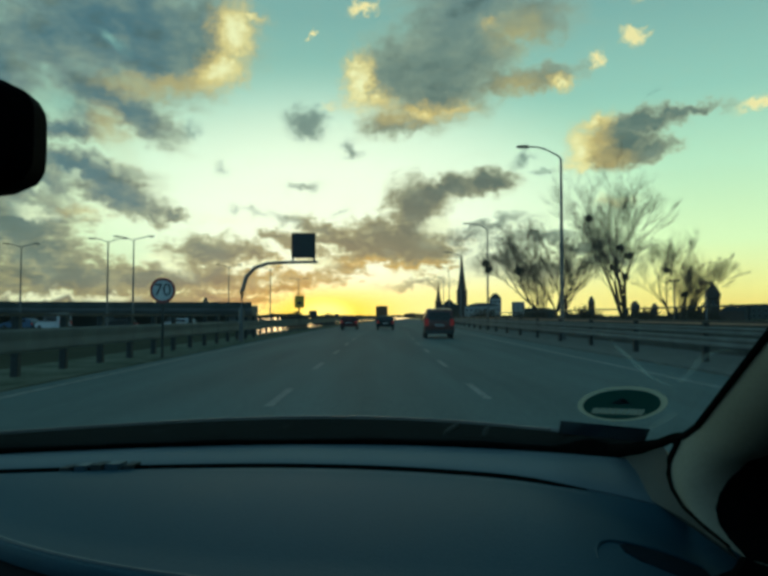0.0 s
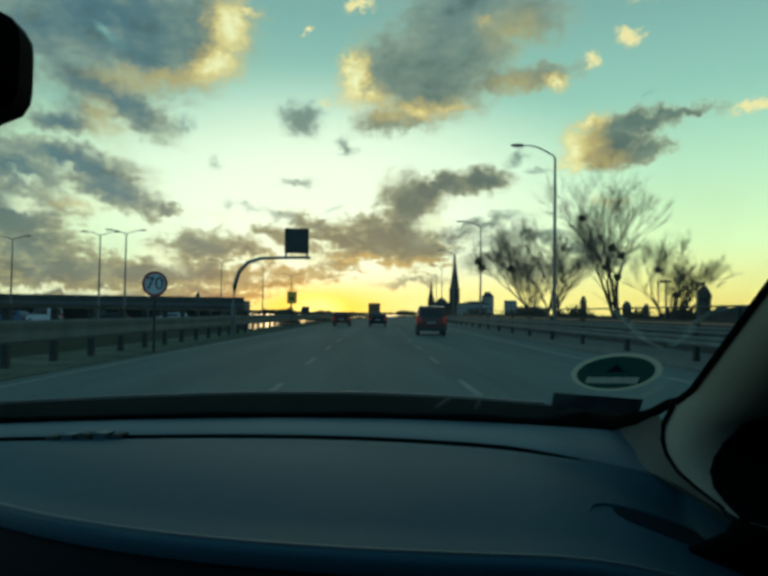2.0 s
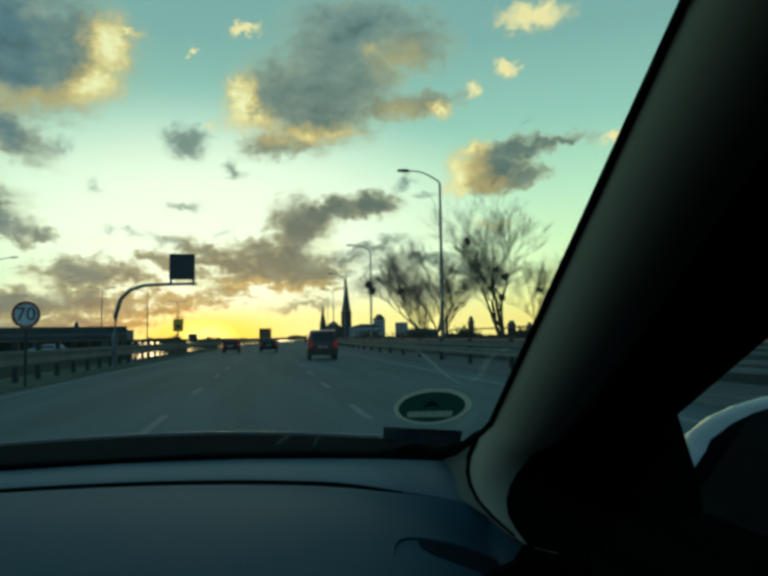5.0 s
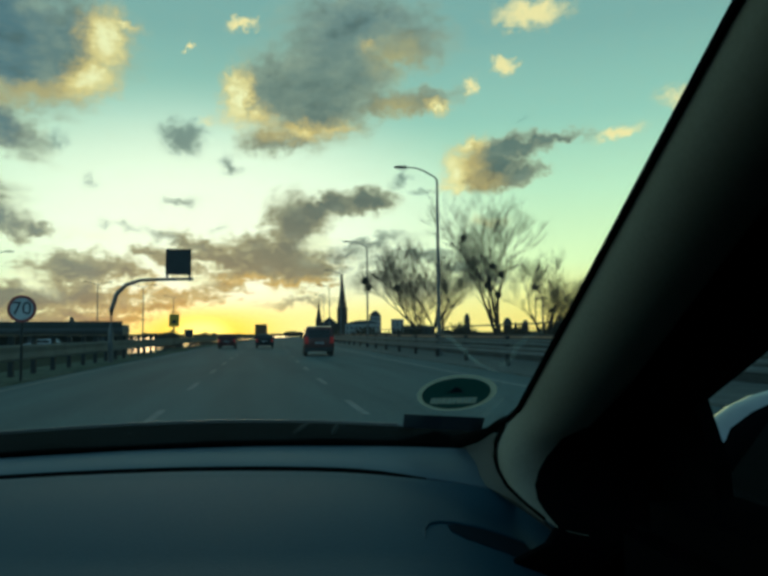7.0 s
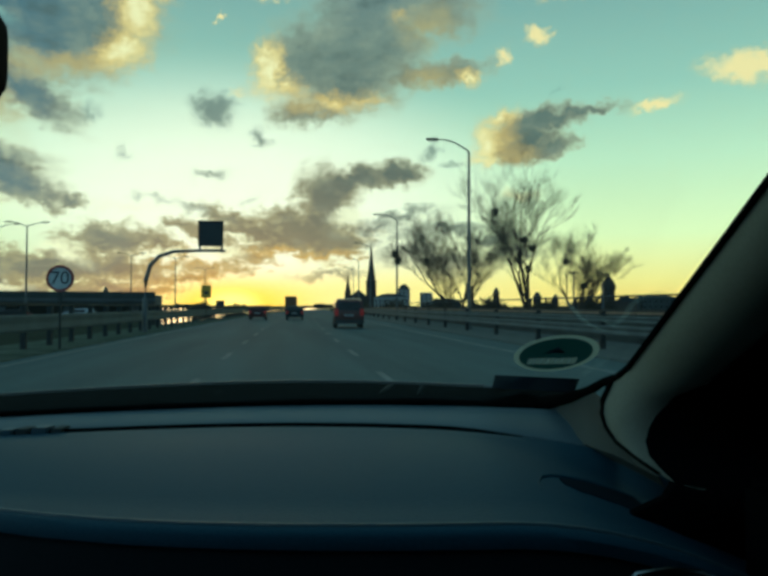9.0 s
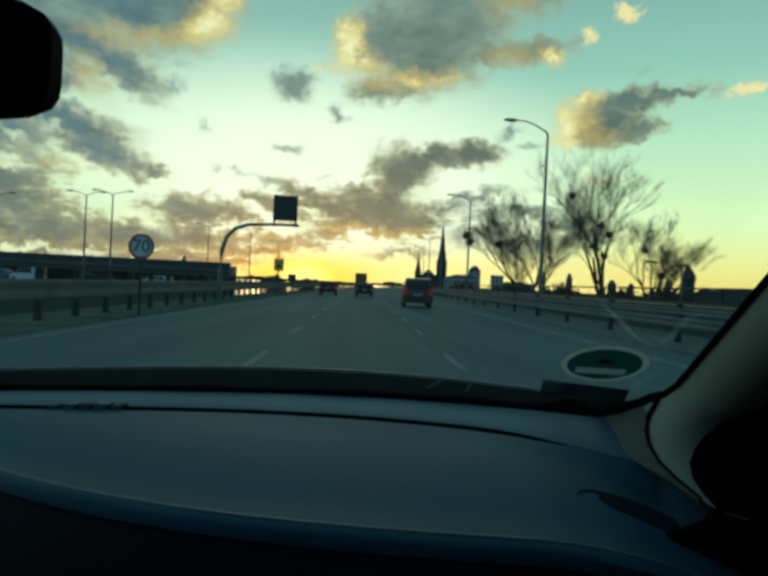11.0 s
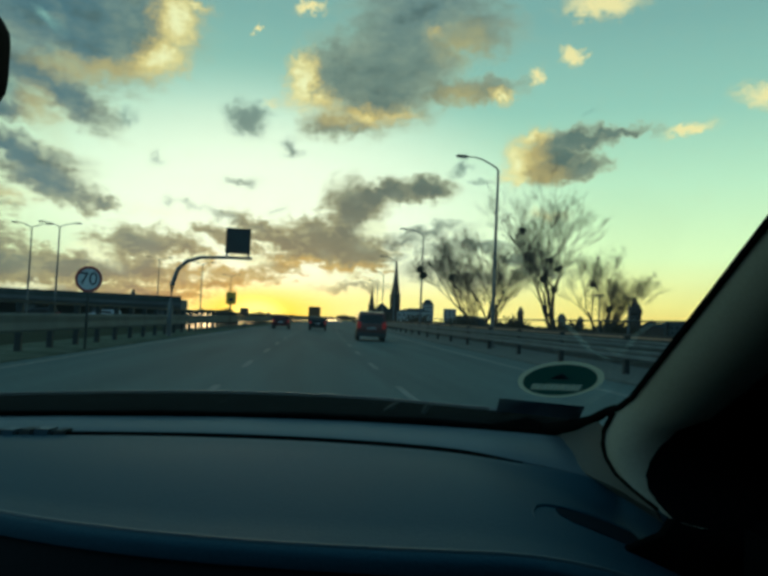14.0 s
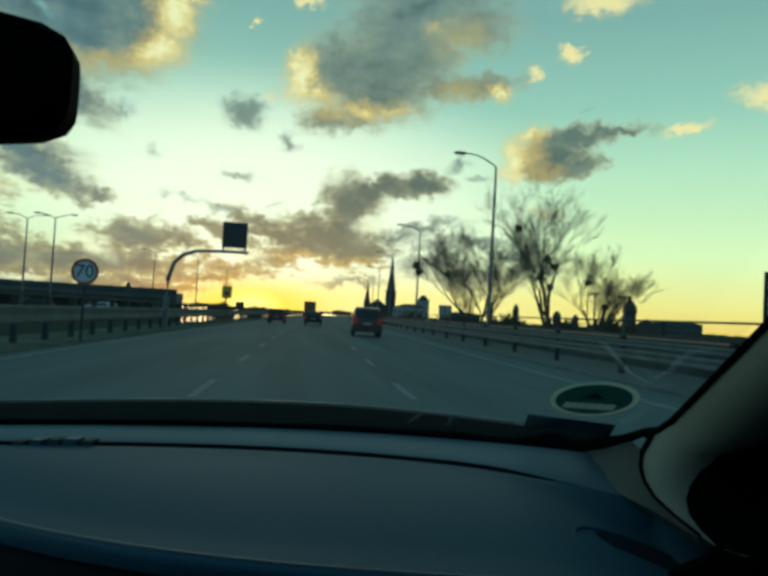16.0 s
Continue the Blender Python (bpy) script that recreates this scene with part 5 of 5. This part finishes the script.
bm = bmesh.new()
bm_loft(bm, mirror_rings(1.0, 0.05, 0.0))
outside = part("door_mirror", bm, mirror_cap, car, "rounded silver-grey door mirror housing")
bm = bmesh.new()
bm_loft(bm, mirror_rings(0.93, 0.035, -0.022))
part("mirror_face", bm, door_shade_black, outside, "black inner face of the mirror")
bm = bmesh.new()
bm_tube(bm, [(0.385, 0.53, 1.19), (0.50, 0.64, 1.20)], 0.03, 8)
part("mirror_arm", bm, door_shade_black, outside)

# windscreen with stickers
foot_line = [(x, foot_y(x) + 0.006, foot_z(x) + 0.006) for x in (-1.0, -0.42, -0.19, 0.0, 0.12, 0.19)] + [(0.236, 0.800, 1.2560), (0.258, 0.745, 1.2640), (0.262, 0.70, 1.2730), (0.262, 0.64, 1.2880)]
bm = bmesh.new()
rows = []
for k in range(len(foot_line)):
    f = Vector(foot_line[k])
    u = (f.x + 1.0) / 1.262
    h = Vector((-0.96 + 1.196 * u, 0.165 + 0.05 * math.sin(math.pi * u), 1.562 + 0.012 * math.sin(math.pi * u)))
    rows.append([f.lerp(h, q / 6) + Vector((0, 1, 1)) * 0.02 * math.sin(math.pi * q / 6) * math.sin(math.pi * min(1, u * 1.02)) for q in range(7)])
bm_grid(bm, rows)
screen = part("windscreen", bm, windscreen_glass, car, "raked clear windscreen")
screen.visible_shadow = False
wide, tall = Vector((0.0292, -0.0321, 0.0029)) * 0.955, Vector((-0.0026, -0.0274, 0.0182))
mid = (0.2225, 0.6406, 1.3222)
bm = bmesh.new()
bm_disc(bm, mid, wide, tall, 0.90, 1.045, 0.0)
badge = part("round_sticker", bm, badge_pale, screen, "pale ring of a round windscreen sticker", smooth=False)
face = wide.cross(tall).normalized()


def on_badge(u, v, lift):
    return Vector(mid) + wide * u + tall * v + face * lift


def badge_slice(v0, v1, u0=None, u1=None):
    """A slice of the round field between two heights, or between two uprights."""
    edge = lambda v: math.sqrt(max(0.0, 0.90 ** 2 - v * v))
    steps = [v0 + (v1 - v0) * k / 14 for k in range(15)]
    left = [(-edge(v) if u0 is None else u0, v) for v in steps]
    right = [(edge(v) if u1 is None else u1, v) for v in reversed(steps)]
    bm_pts = []
    for p in left + right:
        if not bm_pts or (Vector(p) - Vector(bm_pts[-1])).length > 1e-4:
            bm_pts.append(p)
    bm.faces.new([bm.verts.new(on_badge(u, v, 0.0006)) for u, v in bm_pts])


bm = bmesh.new()
badge_slice(-0.22, 0.899)
badge_slice(-0.899, -0.58)
badge_slice(-0.58, -0.22, None, -0.62)
badge_slice(-0.58, -0.22, 0.62, None)
part("sticker_field", bm, badge_green, badge, "dark green sticker centre", smooth=False)
for k in range(7):
    bm = bmesh.new()
    u = -0.62 + 0.177 * k
    bm.faces.new([bm.verts.new(on_badge(a, b, 0.0007)) for a, b in ((u + 0.012, -0.57), (u + 0.165, -0.57), (u + 0.165, -0.23), (u + 0.012, -0.23))])
    part("sticker_bar", bm, badge_bar, badge, smooth=False)
bm = bmesh.new()
bm.faces.new([bm.verts.new(on_badge(u, v, 0.0011)) for u, v in ((-0.26, 0.08), (0.26, 0.08), (0.0, 0.46))])
part("sticker_mark", bm, badge_navy, badge, "dark triangular mark", smooth=False)
bm = bmesh.new()
a, b, down = Vector((0.1955, 0.7446, 1.2925)), Vector((0.2625, 0.6750, 1.2945)), Vector((0.003, 0.022, -0.0165))
bm.faces.new([bm.verts.new(p) for p in (a, b, b + down, a + down)])
label_film = part("label_sticker", bm, badge_navy, screen, "dark navy rectangular windscreen label", smooth=False)
bm = bmesh.new()
lift = (b - a).cross(down).normalized() * 0.0008
bm.faces.new([bm.verts.new(a + (b - a) * u + down * v + lift * -1) for u, v in ((0.52, 0.12), (0.97, 0.12), (0.97, 0.88), (0.46, 0.88))])
part("label_window", bm, label_grey, label_film, "duller half of the label", smooth=False)

# faint wiped smears on the glass
smear = clear_glass("glass_smear", (0.99, 0.99, 0.98), 0.02, 0.08)


def on_glass(u, v):
    """A point on the windscreen near the passenger corner: u along the foot, v up the glass."""
    low, high = Vector((0.262, 0.64, 1.2880)), Vector((0.236, 0.165, 1.562))
    side = Vector((-0.5, 0.58, -0.05)).normalized()
    return low.lerp(high, v) + side * u


for pts, w in ((((0.124, 0.405), (0.111, 0.38), (0.098, 0.352), (0.076, 0.30), (0.054, 0.25), (0.040, 0.230), (0.026, 0.216)), 0.0016), (((0.098, 0.35), (0.080, 0.31), (0.057, 0.256), (0.034, 0.222), (0.004, 0.205)), 0.0042),
               (((0.030, 0.235), (0.025, 0.265), (0.026, 0.30), (0.021, 0.325), (0.010, 0.335)), 0.0030), (((0.024, 0.06), (0.018, 0.095), (0.015, 0.13)), 0.0055), (((0.060, 0.275), (0.044, 0.262), (0.030, 0.240)), 0.0034)):
    bm = bmesh.new()
    bm_grid(bm, [[on_glass(u - w, v - w * 0.6), on_glass(u, v), on_glass(u + w, v + w * 0.6)] for u, v in pts])
    ob = part("smear_streak", bm, smear, screen)
    ob.visible_shadow = False

# inside mirror
rear_mirror = thing("inside_mirror", "black rounded rear-view mirror at the windscreen top", "mirror")
bm = bmesh.new()
outline = []
for k in range(40):
    a = 2 * math.pi * k / 40
    ca, sa = math.cos(a), math.sin(a)
    q = (abs(ca) ** 5 + abs(sa) ** 5) ** (-1 / 5)
    outline.append((0.118 * ca * q, 0.0315 * sa * q))
C = Vector((-0.2872, 0.345, 1.4912))
bm_loft(bm, [[C + Vector((u * s, d + u * 0.12, v * s + 0.004 * u)) for u, v in outline] for d, s in ((-0.010, 0.96), (-0.006, 1.0), (0.012, 0.985), (0.026, 0.72), (0.030, 0.4))])
part("mirror_housing", bm, mirror_case, rear_mirror)
bm = bmesh.new()
bm.faces.new([bm.verts.new(C + Vector((u * 0.93, -0.0115 + u * 0.93 * 0.12, v * 0.88 + 0.004 * u))) for u, v in outline])
part("mirror_face", bm, mirror_case, rear_mirror, smooth=False)
bm = bmesh.new()
bm_tube(bm, [C + Vector((0, 0.024, 0.01)), C + Vector((0.0, 0.01, 0.05)), C + Vector((0.0, -0.06, 0.085))], [0.012, 0.012, 0.016], 10)
part("mirror_stalk", bm, mirror_case, rear_mirror)

# plain shell that closes the cabin, out of view
bm = bmesh.new()
bm_loft(bm, [[(-1.06, y, z), (0.345, y, z), (0.345, y, z + 0.04), (-0.36, y, z + 0.07), (-1.06, y, z + 0.04)] for y, z in ((0.170, 1.562), (0.06, 1.597), (-0.6, 1.63), (-1.6, 1.60), (-2.2, 1.52))])
part("roof", bm, liner, car, "dark cloth roof lining")
bm = bmesh.new()
bm_tube(bm, [(-1.02, 0.165, 1.558), (-0.36, 0.205, 1.562), (0.25, 0.165, 1.558)], 0.012, 8)
part("roof_edge", bm, rubber, car)
box_part("left_door", (-1.14, -1.02, -0.095, 0.60, 0.50, 1.27), door_shade_black, car, r=0.02)
# both rear side walls reach forward to block light from the side windows
box_part("right_light_blocker", (0.362, 0.40, -2.2, 0.30, 0.5, 1.60), door_shade_black, car)
box_part("left_light_blocker", (-1.12, -1.02, -2.2, -0.10, 0.5, 1.60), door_shade_black, car)
box_part("tailgate", (-1.02, 0.30, -2.26, -2.16, 0.5, 1.6), door_shade_black, car)
box_part("cabin_floor", (-1.10, 0.38, -2.2, 1.6, 0.36, 0.48), door_shade_black, car)
bm = bmesh.new()
bm_tube(bm, [(-1.03, 0.66, 1.24), (-0.99, 0.21, 1.57)], 0.035, 8)
part("driver_pillar", bm, beige_trim, car)
for x in (-0.82, 0.18):
    for y in (-1.6, 1.2):
        wheel(car, x, y, 0.31)
